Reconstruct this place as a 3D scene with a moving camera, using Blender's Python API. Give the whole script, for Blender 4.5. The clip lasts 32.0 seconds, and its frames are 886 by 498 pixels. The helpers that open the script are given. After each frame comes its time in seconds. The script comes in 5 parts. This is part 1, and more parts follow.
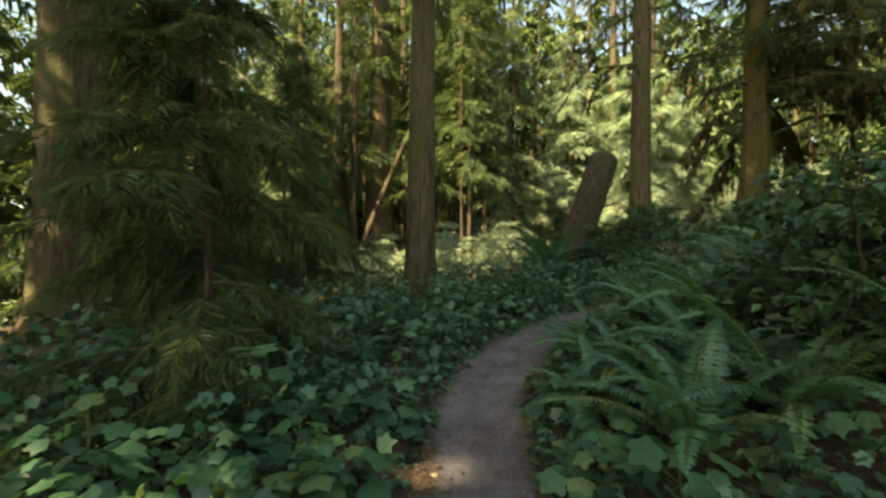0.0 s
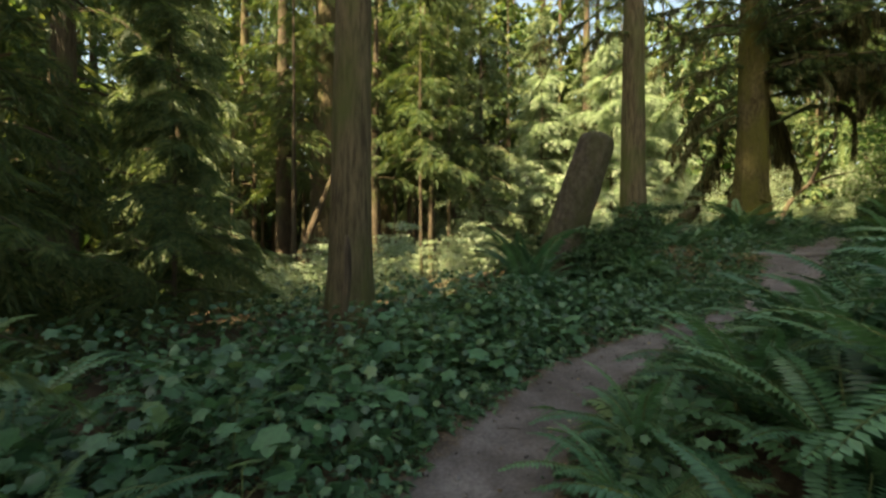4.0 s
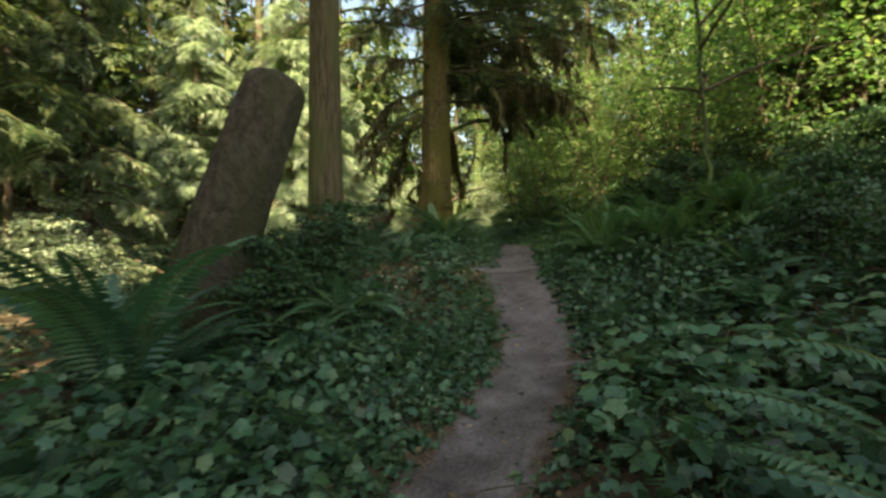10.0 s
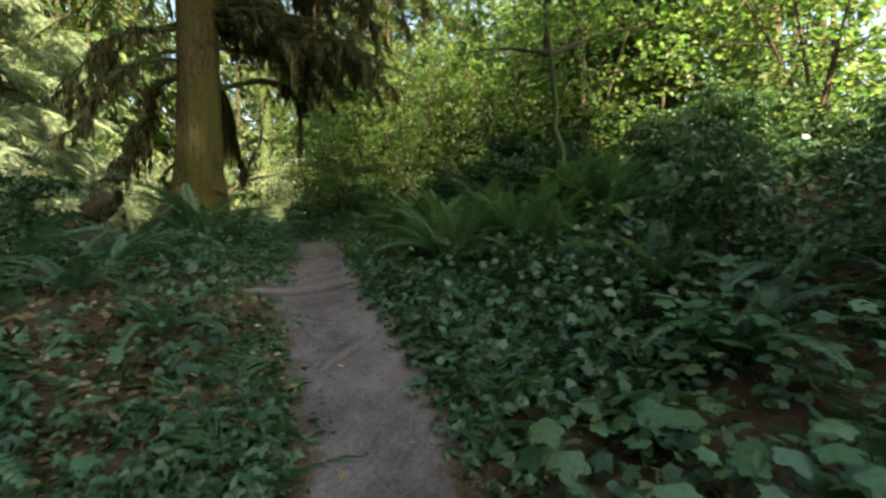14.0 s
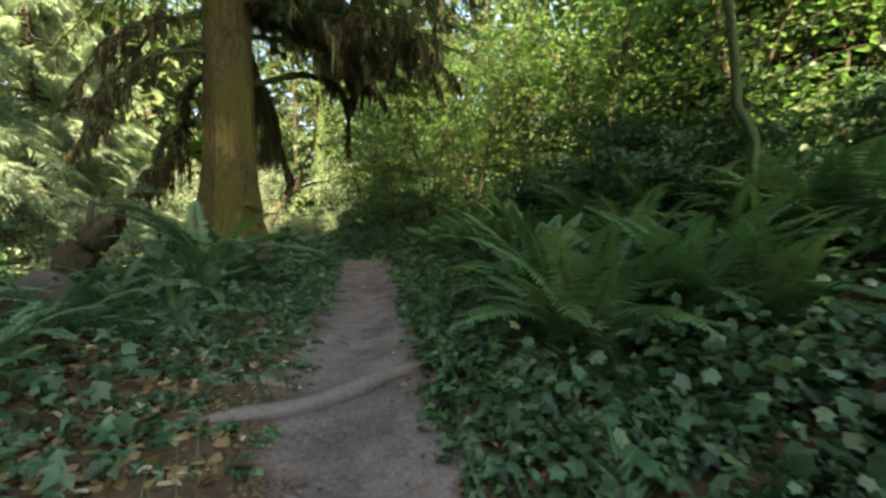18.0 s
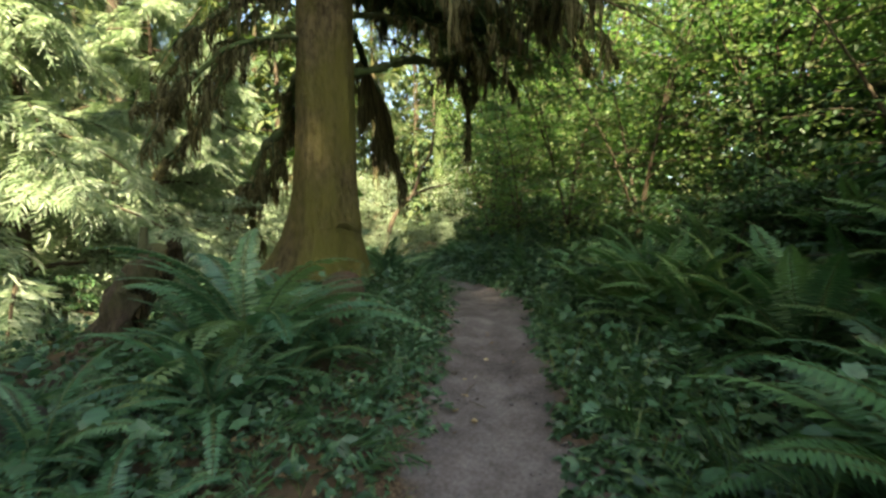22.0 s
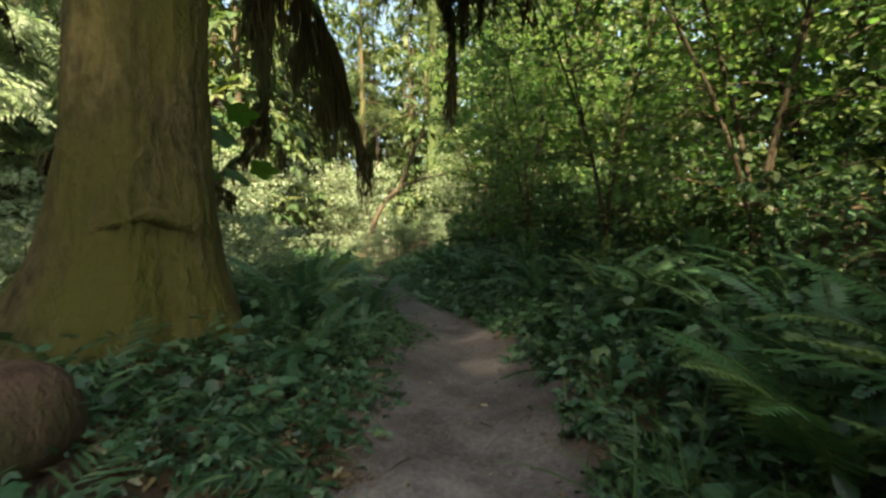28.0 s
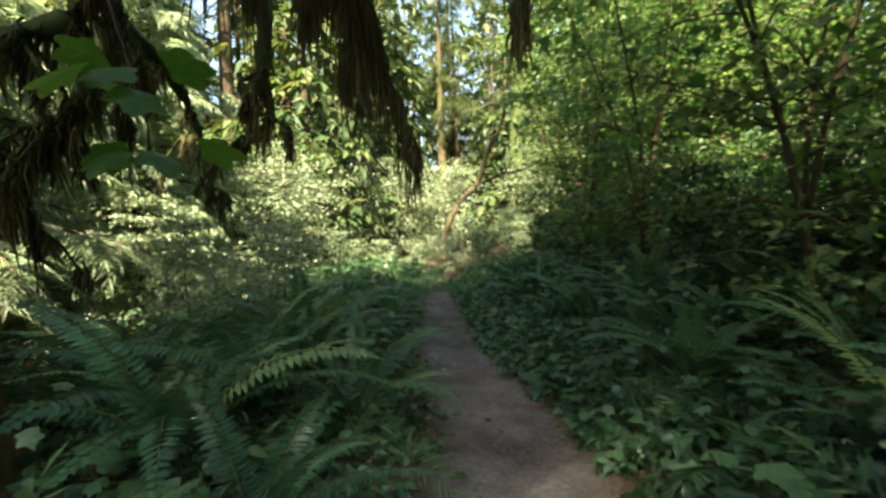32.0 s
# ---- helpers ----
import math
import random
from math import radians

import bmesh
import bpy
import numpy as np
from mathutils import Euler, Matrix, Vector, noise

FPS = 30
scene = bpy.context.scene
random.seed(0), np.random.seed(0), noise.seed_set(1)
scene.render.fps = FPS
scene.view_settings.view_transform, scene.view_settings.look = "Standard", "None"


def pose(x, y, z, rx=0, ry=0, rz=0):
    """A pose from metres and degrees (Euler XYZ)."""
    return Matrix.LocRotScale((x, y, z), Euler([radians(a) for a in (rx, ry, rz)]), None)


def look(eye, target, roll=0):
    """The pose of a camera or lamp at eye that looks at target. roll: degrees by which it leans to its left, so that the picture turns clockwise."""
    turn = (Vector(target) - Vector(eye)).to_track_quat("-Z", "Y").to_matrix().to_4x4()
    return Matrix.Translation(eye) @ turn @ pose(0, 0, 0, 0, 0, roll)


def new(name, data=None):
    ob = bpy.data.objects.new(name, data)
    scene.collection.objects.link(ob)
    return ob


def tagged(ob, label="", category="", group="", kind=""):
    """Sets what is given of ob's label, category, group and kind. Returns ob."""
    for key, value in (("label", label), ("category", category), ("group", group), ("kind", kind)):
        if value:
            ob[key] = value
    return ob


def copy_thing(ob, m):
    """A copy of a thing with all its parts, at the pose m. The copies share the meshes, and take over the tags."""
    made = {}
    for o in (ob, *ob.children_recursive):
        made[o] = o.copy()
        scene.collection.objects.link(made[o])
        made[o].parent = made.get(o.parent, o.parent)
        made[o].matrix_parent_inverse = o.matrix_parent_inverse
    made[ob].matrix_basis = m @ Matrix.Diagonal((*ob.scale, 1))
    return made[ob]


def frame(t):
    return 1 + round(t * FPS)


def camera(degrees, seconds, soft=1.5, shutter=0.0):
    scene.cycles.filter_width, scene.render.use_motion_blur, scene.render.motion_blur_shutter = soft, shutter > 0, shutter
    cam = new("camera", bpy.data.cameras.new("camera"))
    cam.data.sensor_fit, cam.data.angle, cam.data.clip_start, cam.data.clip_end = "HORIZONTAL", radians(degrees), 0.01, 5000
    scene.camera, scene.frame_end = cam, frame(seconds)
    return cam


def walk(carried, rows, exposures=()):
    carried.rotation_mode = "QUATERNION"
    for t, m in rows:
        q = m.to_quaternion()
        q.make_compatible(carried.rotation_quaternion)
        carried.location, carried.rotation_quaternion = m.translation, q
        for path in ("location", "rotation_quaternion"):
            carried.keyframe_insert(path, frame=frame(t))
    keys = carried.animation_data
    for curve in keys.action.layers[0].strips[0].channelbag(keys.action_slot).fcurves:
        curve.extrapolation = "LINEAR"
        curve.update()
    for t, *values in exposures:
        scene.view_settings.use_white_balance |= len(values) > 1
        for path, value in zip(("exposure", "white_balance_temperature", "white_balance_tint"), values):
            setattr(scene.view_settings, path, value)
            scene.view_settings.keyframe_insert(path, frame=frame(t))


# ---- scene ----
cam = camera(90.1, 32.0, soft=2.65, shutter=0.5)
METRES, EYE, TILT, LEAN, TURN = 21.0, 1.6, 0.0, 0.0, 0.0
ROWS = [
    (0.0, 0.0, 0.0, 0.0, 0.0, 0.0, -0.0),
    (0.5, 0.0019, 0.0162, -0.0001, -0.02, -0.01, -0.02),
    (1.0, 0.0048, 0.0359, 0.0021, -0.05, -0.02, -0.06),
    (1.5, 0.0068, 0.0519, 0.0026, -0.13, 0.03, -0.02),
    (2.0, 0.0089, 0.0704, 0.0023, -0.57, 0.13, -0.06),
    (2.5, 0.011, 0.0862, 0.0044, -1.34, 0.12, -0.13),
    (3.0, 0.014, 0.1043, 0.0043, -2.64, 0.22, -0.09),
    (3.5, 0.0173, 0.1199, 0.0048, -3.66, 0.24, 0.03),
    (5.5, 0.0268, 0.1727, 0.0092, -6.86, 0.37, 0.15),
    (6.0, 0.0311, 0.1896, 0.0102, -9.55, 0.43, 0.17),
    (6.5, 0.0362, 0.2044, 0.0118, -12.14, 0.33, 0.17),
    (7.0, 0.0424, 0.2193, 0.0158, -15.17, 0.24, 0.33),
    (7.5, 0.0476, 0.2333, 0.017, -17.72, 0.3, 0.36),
    (8.0, 0.0541, 0.2499, 0.0182, -21.31, 0.19, 0.39),
    (8.5, 0.0612, 0.2635, 0.02, -26.32, 0.19, 0.33),
    (9.0, 0.0724, 0.2807, 0.0188, -33.03, 0.22, 0.49),
    (9.5, 0.0826, 0.2951, 0.0189, -38.55, 0.12, 0.75),
    (10.0, 0.0941, 0.3099, 0.0203, -44.23, -0.07, 0.84),
    (10.5, 0.1046, 0.3221, 0.0195, -48.76, -0.18, 0.97),
    (11.0, 0.1176, 0.3354, 0.0215, -54.47, -0.56, 1.03),
    (11.5, 0.1285, 0.3458, 0.0219, -58.95, -0.7, 0.97),
    (12.0, 0.1432, 0.3571, 0.0207, -64.06, -0.98, 0.99),
    (12.5, 0.1567, 0.3661, 0.0221, -67.25, -1.13, 1.18),
    (13.0, 0.1708, 0.3763, 0.0225, -69.04, -1.16, 1.45),
    (13.5, 0.1838, 0.3845, 0.0233, -69.72, -1.29, 1.63),
    (15.5, 0.2274, 0.4088, 0.0344, -70.7, -1.55, 1.6),
    (16.0, 0.2405, 0.4157, 0.0364, -70.38, -1.49, 1.8),
    (16.5, 0.2521, 0.422, 0.0381, -69.58, -1.53, 2.1),
    (17.0, 0.2651, 0.4301, 0.0421, -67.9, -1.48, 2.3),
    (17.5, 0.275, 0.4373, 0.0447, -65.99, -1.32, 2.32),
    (18.0, 0.2869, 0.4462, 0.0459, -63.05, -1.2, 2.37),
    (18.5, 0.297, 0.4536, 0.0488, -60.26, -1.05, 2.39),
    (19.0, 0.3083, 0.4634, 0.051, -56.38, -0.92, 2.52),
    (19.5, 0.3184, 0.4723, 0.0516, -53.23, -0.81, 2.35),
    (20.0, 0.3313, 0.4848, 0.0551, -51.1, -0.75, 2.01),
    (20.5, 0.3425, 0.4939, 0.0572, -50.03, -0.68, 1.91),
    (21.0, 0.3564, 0.5036, 0.0608, -49.18, -0.73, 1.84),
    (21.5, 0.367, 0.5104, 0.0643, -48.46, -0.61, 1.82),
    (22.0, 0.3789, 0.5195, 0.0683, -47.95, -0.59, 1.71),
    (22.5, 0.3896, 0.5284, 0.0693, -47.87, -0.53, 1.71),
    (23.0, 0.4013, 0.5375, 0.0707, -47.74, -0.57, 1.65),
    (23.5, 0.4125, 0.5463, 0.0702, -47.67, -0.52, 1.67),
    (24.0, 0.4264, 0.5565, 0.0699, -47.58, -0.62, 1.69),
    (24.5, 0.4381, 0.5644, 0.0709, -47.49, -0.58, 1.65),
    (26.5, 0.4887, 0.5968, 0.0713, -47.36, -0.66, 1.49),
    (27.0, 0.5044, 0.606, 0.072, -47.43, -0.79, 1.52),
    (27.5, 0.5162, 0.6136, 0.0735, -47.53, -0.78, 1.53),
    (28.0, 0.5302, 0.623, 0.074, -47.52, -0.75, 1.5),
    (28.5, 0.5423, 0.631, 0.0768, -47.49, -0.81, 1.57),
    (29.0, 0.5554, 0.6402, 0.0793, -47.49, -0.79, 1.68),
    (29.5, 0.5667, 0.6486, 0.0795, -47.41, -0.76, 1.67),
    (30.0, 0.58, 0.6588, 0.0799, -47.07, -0.74, 1.69),
    (30.5, 0.5909, 0.6682, 0.0813, -45.77, -0.74, 1.96),
    (31.0, 0.6027, 0.6784, 0.0808, -42.75, -0.63, 2.07),
    (31.5, 0.6144, 0.6879, 0.0819, -39.54, -0.5, 2.09),
    (32.0, 0.629, 0.6991, 0.0829, -36.12, -0.34, 1.95),
]
walk(cam, [(t, pose(0, 0, EYE, TILT, LEAN, TURN) @ pose(METRES * x, METRES * y, METRES * z, 90 + pitch, roll, yaw)) for t, x, y, z, yaw, pitch, roll in ROWS],
     [(0.0, 2.65, 10200, 2), (7.0, 2.68, 9900, 3), (12.0, 2.82, 9000, 4), (16.0, 2.92, 8700, 4), (19.0, 3.10, 8400, 3), (25.0, 3.12, 8300, 3), (29.0, 2.78, 8700, 4), (31.0, 2.95, 8300, 4), (32.0, 3.16, 8200, 4)])

# ---- light: clear sky, sun from behind the start of the walk, kept off the trail by unseen firs added there ----
SUN_AZ, SUN_EL = -130.0, 46.0            # compass from +y towards +x, and height
TO_SUN = Vector((math.sin(radians(SUN_AZ)) * math.cos(radians(SUN_EL)), math.cos(radians(SUN_AZ)) * math.cos(radians(SUN_EL)), math.sin(radians(SUN_EL))))
world = bpy.data.worlds.new("sky")
scene.world = world
world.use_nodes = True
wn = world.node_tree.nodes
sky = wn.new("ShaderNodeTexSky")
sky.sky_type, sky.sun_disc = "NISHITA", False
sky.sun_elevation, sky.sun_rotation = radians(SUN_EL), radians(SUN_AZ)
wn["Background"].inputs["Strength"].default_value = 0.082
world.node_tree.links.new(sky.outputs["Color"], wn["Background"].inputs["Color"])
sun = new("sun", bpy.data.lights.new("sun", "SUN"))
sun.data.energy, sun.data.angle, sun.data.color = 5.0, radians(0.53), (1.0, 0.93, 0.80)
sun.matrix_world = look(TO_SUN * 60, (0, 0, 0))

rng = np.random.default_rng(7)


# ---- materials ----
def material(name):
    m = bpy.data.materials.new(name)
    m.use_nodes = True
    n = m.node_tree.nodes
    return m, n, m.node_tree.links, n["Principled BSDF"]


def ramp(n, stops):
    r = n.new("ShaderNodeValToRGB")
    e = r.color_ramp.elements
    e[0].position, e[0].color = stops[0][0], (*stops[0][1], 1)
    e[1].position, e[1].color = stops[-1][0], (*stops[-1][1], 1)
    for p, c in stops[1:-1]:
        x = e.new(p)
        x.color = (*c, 1)
    return r


def noise_node(n, l, scale, detail=4.0, stretch=None, rough=0.6):
    tc, mp, t = n.new("ShaderNodeNewGeometry"), n.new("ShaderNodeMapping"), n.new("ShaderNodeTexNoise")
    l.new(tc.outputs["Position"], mp.inputs["Vector"])
    l.new(mp.outputs["Vector"], t.inputs["Vector"])
    if stretch:
        mp.inputs["Scale"].default_value = stretch
    t.inputs["Scale"].default_value, t.inputs["Detail"].default_value, t.inputs["Roughness"].default_value = scale, detail, rough
    return t


def leafy(name, stops, trans=0.45, rough=0.45, island=False, gloss=0.35, glow=(1.2, 1.15, 0.7)):
    """Thin leaf: coloured by chance per leaf, lets light through."""
    m, n, l, b = material(name)
    if island:
        pick = n.new("ShaderNodeNewGeometry").outputs["Random Per Island"]
    else:
        pick = n.new("ShaderNodeObjectInfo").outputs["Random"]
    r = ramp(n, stops)
    l.new(pick, r.inputs["Fac"])
    t = noise_node(n, l, 38.0, 3.0)
    mix = n.new("ShaderNodeMix")
    mix.data_type, mix.blend_type = "RGBA", "MULTIPLY"
    mix.inputs["Factor"].default_value = 0.55
    spots = ramp(n, [(0.3, (0.5, 0.5, 0.45)), (0.62, (1.2, 1.2, 1.15))])
    l.new(t.outputs["Fac"], spots.inputs["Fac"])
    l.new(r.outputs["Color"], mix.inputs["A"])
    l.new(spots.outputs["Color"], mix.inputs["B"])
    b.inputs["Roughness"].default_value = rough
    b.inputs["Specular IOR Level"].default_value = gloss
    l.new(mix.outputs["Result"], b.inputs["Base Color"])
    tr, sh = n.new("ShaderNodeBsdfTranslucent"), n.new("ShaderNodeMixShader")
    g = n.new("ShaderNodeMix")
    g.data_type, g.blend_type = "RGBA", "MULTIPLY"
    g.inputs["Factor"].default_value = 1.0
    g.inputs["B"].default_value = (*glow, 1)
    l.new(mix.outputs["Result"], g.inputs["A"])
    l.new(g.outputs["Result"], tr.inputs["Color"])
    sh.inputs["Fac"].default_value = trans
    l.new(b.outputs["BSDF"], sh.inputs[1])
    l.new(tr.outputs["BSDF"], sh.inputs[2])
    l.new(sh.outputs["Shader"], n["Material Output"].inputs["Surface"])
    return m


def bark(name, dark, light, moss, moss_at=0.62, scale=9.0, along_z=0.16):
    """Furrowed bark with stains of moss."""
    m, n, l, b = material(name)
    furrow = noise_node(n, l, scale, 6.0, (1.0, 1.0, along_z), 0.65)
    grain = noise_node(n, l, 55.0, 4.0, (1.0, 1.0, 0.4))
    r = ramp(n, [(0.34, dark), (0.64, light)])
    l.new(furrow.outputs["Fac"], r.inputs["Fac"])
    stain = noise_node(n, l, 1.3, 5.0, (1.0, 1.0, 0.5))
    sr = ramp(n, [(moss_at - 0.14, (0, 0, 0)), (moss_at + 0.1, (1, 1, 1))])
    l.new(stain.outputs["Fac"], sr.inputs["Fac"])
    mx = n.new("ShaderNodeMix")
    mx.data_type = "RGBA"
    l.new(sr.outputs["Color"], mx.inputs["Factor"])
    l.new(r.outputs["Color"], mx.inputs["A"])
    mx.inputs["B"].default_value = (*moss, 1)
    l.new(mx.outputs["Result"], b.inputs["Base Color"])
    b.inputs["Roughness"].default_value = 0.9
    b.inputs["Specular IOR Level"].default_value = 0.15
    add = n.new("ShaderNodeMath")
    add.operation = "MULTIPLY_ADD"
    l.new(grain.outputs["Fac"], add.inputs[0])
    add.inputs[1].default_value = 0.3
    l.new(furrow.outputs["Fac"], add.inputs[2])
    bp = n.new("ShaderNodeBump")
    bp.inputs["Strength"].default_value, bp.inputs["Distance"].default_value = 1.0, 0.08
    l.new(add.outputs["Value"], bp.inputs["Height"])
    l.new(bp.outputs["Normal"], b.inputs["Normal"])
    return m


def soil(name, stops, scale, fine, bump=0.02, rough=0.95):
    m, n, l, b = material(name)
    a, f = noise_node(n, l, scale, 6.0), noise_node(n, l, fine, 5.0)
    r = ramp(n, stops)
    mixv = n.new("ShaderNodeMath")
    mixv.operation = "MULTIPLY_ADD"
    l.new(f.outputs["Fac"], mixv.inputs[0])
    mixv.inputs[1].default_value = 0.45
    off = n.new("ShaderNodeMath")
    off.operation = "MULTIPLY"
    l.new(a.outputs["Fac"], off.inputs[0])
    off.inputs[1].default_value = 0.6
    l.new(off.outputs["Value"], mixv.inputs[2])
    l.new(mixv.outputs["Value"], r.inputs["Fac"])
    l.new(r.outputs["Color"], b.inputs["Base Color"])
    b.inputs["Roughness"].default_value = rough
    b.inputs["Specular IOR Level"].default_value = 0.15
    bp = n.new("ShaderNodeBump")
    bp.inputs["Strength"].default_value, bp.inputs["Distance"].default_value = 0.8, bump
    l.new(mixv.outputs["Value"], bp.inputs["Height"])
    l.new(bp.outputs["Normal"], b.inputs["Normal"])
    return m


def worn_earth(name, stops, litter):
    """Bare trodden earth that breaks up into leaf mould where the foot does not fall (attribute wear)."""
    m = soil(name, stops, 2.6, 34.0, 0.03)
    n, l = m.node_tree.nodes, m.node_tree.links
    b = n["Principled BSDF"]
    bare = b.inputs["Base Color"].links[0].from_socket
    at = n.new("ShaderNodeAttribute")
    at.attribute_name = "wear"
    edge, bits, patch = noise_node(n, l, 5.0, 5.0, None, 0.7), noise_node(n, l, 42.0, 3.0), noise_node(n, l, 1.5, 3.0)
    r = ramp(n, litter)
    l.new(bits.outputs["Fac"], r.inputs["Fac"])
    f = n.new("ShaderNodeMath")
    f.operation = "MULTIPLY_ADD"
    l.new(edge.outputs["Fac"], f.inputs[0])
    f.inputs[1].default_value = 1.3
    l.new(at.outputs["Fac"], f.inputs[2])
    cut = ramp(n, [(0.94, (0, 0, 0)), (1.0, (1, 1, 1))])
    half_f = n.new("ShaderNodeMath")
    half_f.operation = "MULTIPLY"
    half_f.inputs[1].default_value = 0.86
    l.new(f.outputs["Value"], half_f.inputs[0])
    l.new(half_f.outputs["Value"], cut.inputs["Fac"])
    cut.color_ramp.elements[0].position = 0.72
    damp = ramp(n, [(0.35, (0.72, 0.7, 0.68)), (0.65, (1.12, 1.1, 1.08))])
    l.new(patch.outputs["Fac"], damp.inputs["Fac"])
    tone = n.new("ShaderNodeMix")
    tone.data_type, tone.blend_type = "RGBA", "MULTIPLY"
    tone.inputs["Factor"].default_value = 1.0
    l.new(bare, tone.inputs["A"])
    l.new(damp.outputs["Color"], tone.inputs["B"])
    mx = n.new("ShaderNodeMix")
    mx.data_type = "RGBA"
    l.new(cut.outputs["Color"], mx.inputs["Factor"])
    l.new(r.outputs["Color"], mx.inputs["A"])
    l.new(tone.outputs["Result"], mx.inputs["B"])
    l.new(mx.outputs["Result"], b.inputs["Base Color"])
    return m


M_GROUND = soil("forest_soil", [(0.3, (0.018, 0.013, 0.009)), (0.5, (0.05, 0.035, 0.022)), (0.7, (0.10, 0.068, 0.04))], 1.1, 26.0, 0.04)
M_TRAIL = worn_earth("trodden_earth", [(0.34, (0.05, 0.042, 0.04)), (0.5, (0.105, 0.09, 0.087)), (0.68, (0.18, 0.16, 0.156))], [(0.3, (0.02, 0.014, 0.01)), (0.5, (0.06, 0.04, 0.024)), (0.68, (0.14, 0.10, 0.06))])
M_CRUMB = soil("earth_crumb", [(0.34, (0.05, 0.042, 0.04)), (0.5, (0.105, 0.09, 0.087)), (0.68, (0.18, 0.16, 0.156))], 2.6, 34.0, 0.03)
M_BARK = bark("fir_bark", (0.035, 0.026, 0.015), (0.135, 0.103, 0.060), (0.07, 0.077, 0.026), 0.60, 20.0, 0.11)
M_BARK_MOSS = bark("mossy_spruce_bark", (0.03, 0.022, 0.011), (0.12, 0.094, 0.046), (0.088, 0.080, 0.02), 0.50, 13.0, 0.42)
M_BARK_DARK = bark("dark_bark", (0.03, 0.022, 0.016), (0.10, 0.075, 0.05), (0.06, 0.07, 0.025), 0.64, 18.0, 0.13)
M_BARK_GREEN = bark("moss_covered_bark", (0.03, 0.034, 0.016), (0.075, 0.08, 0.034), (0.05, 0.075, 0.026), 0.45)
M_STUMP = bark("grey_weathered_wood", (0.03, 0.023, 0.018), (0.10, 0.078, 0.06), (0.05, 0.05, 0.022), 0.56, 12.0, 0.6)
M_MOSS = leafy("hanging_moss", [(0.0, (0.05, 0.045, 0.022)), (0.6, (0.125, 0.115, 0.058)), (1.0, (0.22, 0.205, 0.12))], 0.42, 0.9, True, 0.1, (1.2, 1.1, 0.7))
M_FERN = leafy("fern_green", [(0.0, (0.026, 0.08, 0.042)), (0.5, (0.052, 0.14, 0.07)), (0.85, (0.085, 0.185, 0.09)), (1.0, (0.14, 0.21, 0.085))], 0.35, 0.38, False, 0.5)
M_HERB = leafy("broad_leaf_green", [(0.0, (0.028, 0.082, 0.038)), (0.5, (0.06, 0.155, 0.07)), (0.9, (0.09, 0.185, 0.088)), (1.0, (0.13, 0.19, 0.075))], 0.35, 0.38, False, 0.45)
M_COVER = leafy("ground_cover_green", [(0.0, (0.016, 0.045, 0.022)), (0.5, (0.05, 0.125, 0.062)), (0.88, (0.08, 0.165, 0.085)), (1.0, (0.125, 0.185, 0.08))], 0.3, 0.4, True, 0.45)
M_GRASS = leafy("grass_green", [(0.0, (0.035, 0.09, 0.025)), (0.7, (0.07, 0.15, 0.04)), (1.0, (0.16, 0.17, 0.06))], 0.35, 0.5, True)
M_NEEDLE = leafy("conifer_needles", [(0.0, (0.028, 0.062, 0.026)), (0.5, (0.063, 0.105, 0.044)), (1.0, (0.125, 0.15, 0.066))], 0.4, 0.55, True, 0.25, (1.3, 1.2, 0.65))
# lit copy of the conifer needles: sunlight on the boughs lightens the colour
M_NEEDLE_SUNLIT = leafy("needles_sunlit_in_colour", [(0.0, (0.06, 0.10, 0.05)), (0.5, (0.135, 0.185, 0.105)), (1.0, (0.24, 0.28, 0.18))], 0.4, 0.55, True, 0.25, (1.25, 1.2, 0.75))
M_MAPLE = leafy("maple_leaves", [(0.0, (0.05, 0.115, 0.038)), (0.5, (0.092, 0.165, 0.062)), (1.0, (0.19, 0.225, 0.11))], 0.6, 0.45, True, 0.35, (1.15, 1.3, 0.75))
# clearing foliage: overexposed sunlight is put into this colour, paler than real leaves
M_SUNLIT_LEAF = leafy("leaves_sunlit_in_colour", [(0.0, (0.15, 0.22, 0.13)), (0.5, (0.27, 0.345, 0.23)), (1.0, (0.40, 0.45, 0.345))], 0.5, 0.45, True, 0.4, (1.15, 1.2, 0.95))
M_LITTER = leafy("fallen_leaves", [(0.0, (0.045, 0.028, 0.017)), (0.45, (0.15, 0.10, 0.05)), (0.8, (0.28, 0.205, 0.11)), (1.0, (0.48, 0.43, 0.30))], 0.15, 0.7, True, 0.2, (1.2, 1.0, 0.6))
M_STEM = soil("green_stem", [(0.3, (0.05, 0.07, 0.025)), (0.7, (0.11, 0.13, 0.05))], 4.0, 60.0, 0.003, 0.6)
M_TWIG = soil("twig_bark", [(0.3, (0.03, 0.022, 0.014)), (0.7, (0.09, 0.07, 0.045))], 4.0, 60.0, 0.004)
M_ROOT = soil("worn_root", [(0.3, (0.065, 0.056, 0.052)), (0.7, (0.17, 0.15, 0.142))], 3.0, 40.0, 0.008, 0.75)
M_ROCK = soil("mossy_rock", [(0.28, (0.025, 0.03, 0.016)), (0.5, (0.06, 0.05, 0.04)), (0.72, (0.11, 0.094, 0.08))], 2.2, 22.0, 0.03)
M_LOG = bark("rotten_log", (0.032, 0.02, 0.014), (0.12, 0.072, 0.05), (0.055, 0.06, 0.02), 0.52, 6.0)
M_LADY = leafy("lady_fern_green", [(0.0, (0.038, 0.11, 0.042)), (0.6, (0.065, 0.155, 0.06)), (1.0, (0.12, 0.19, 0.065))], 0.4)
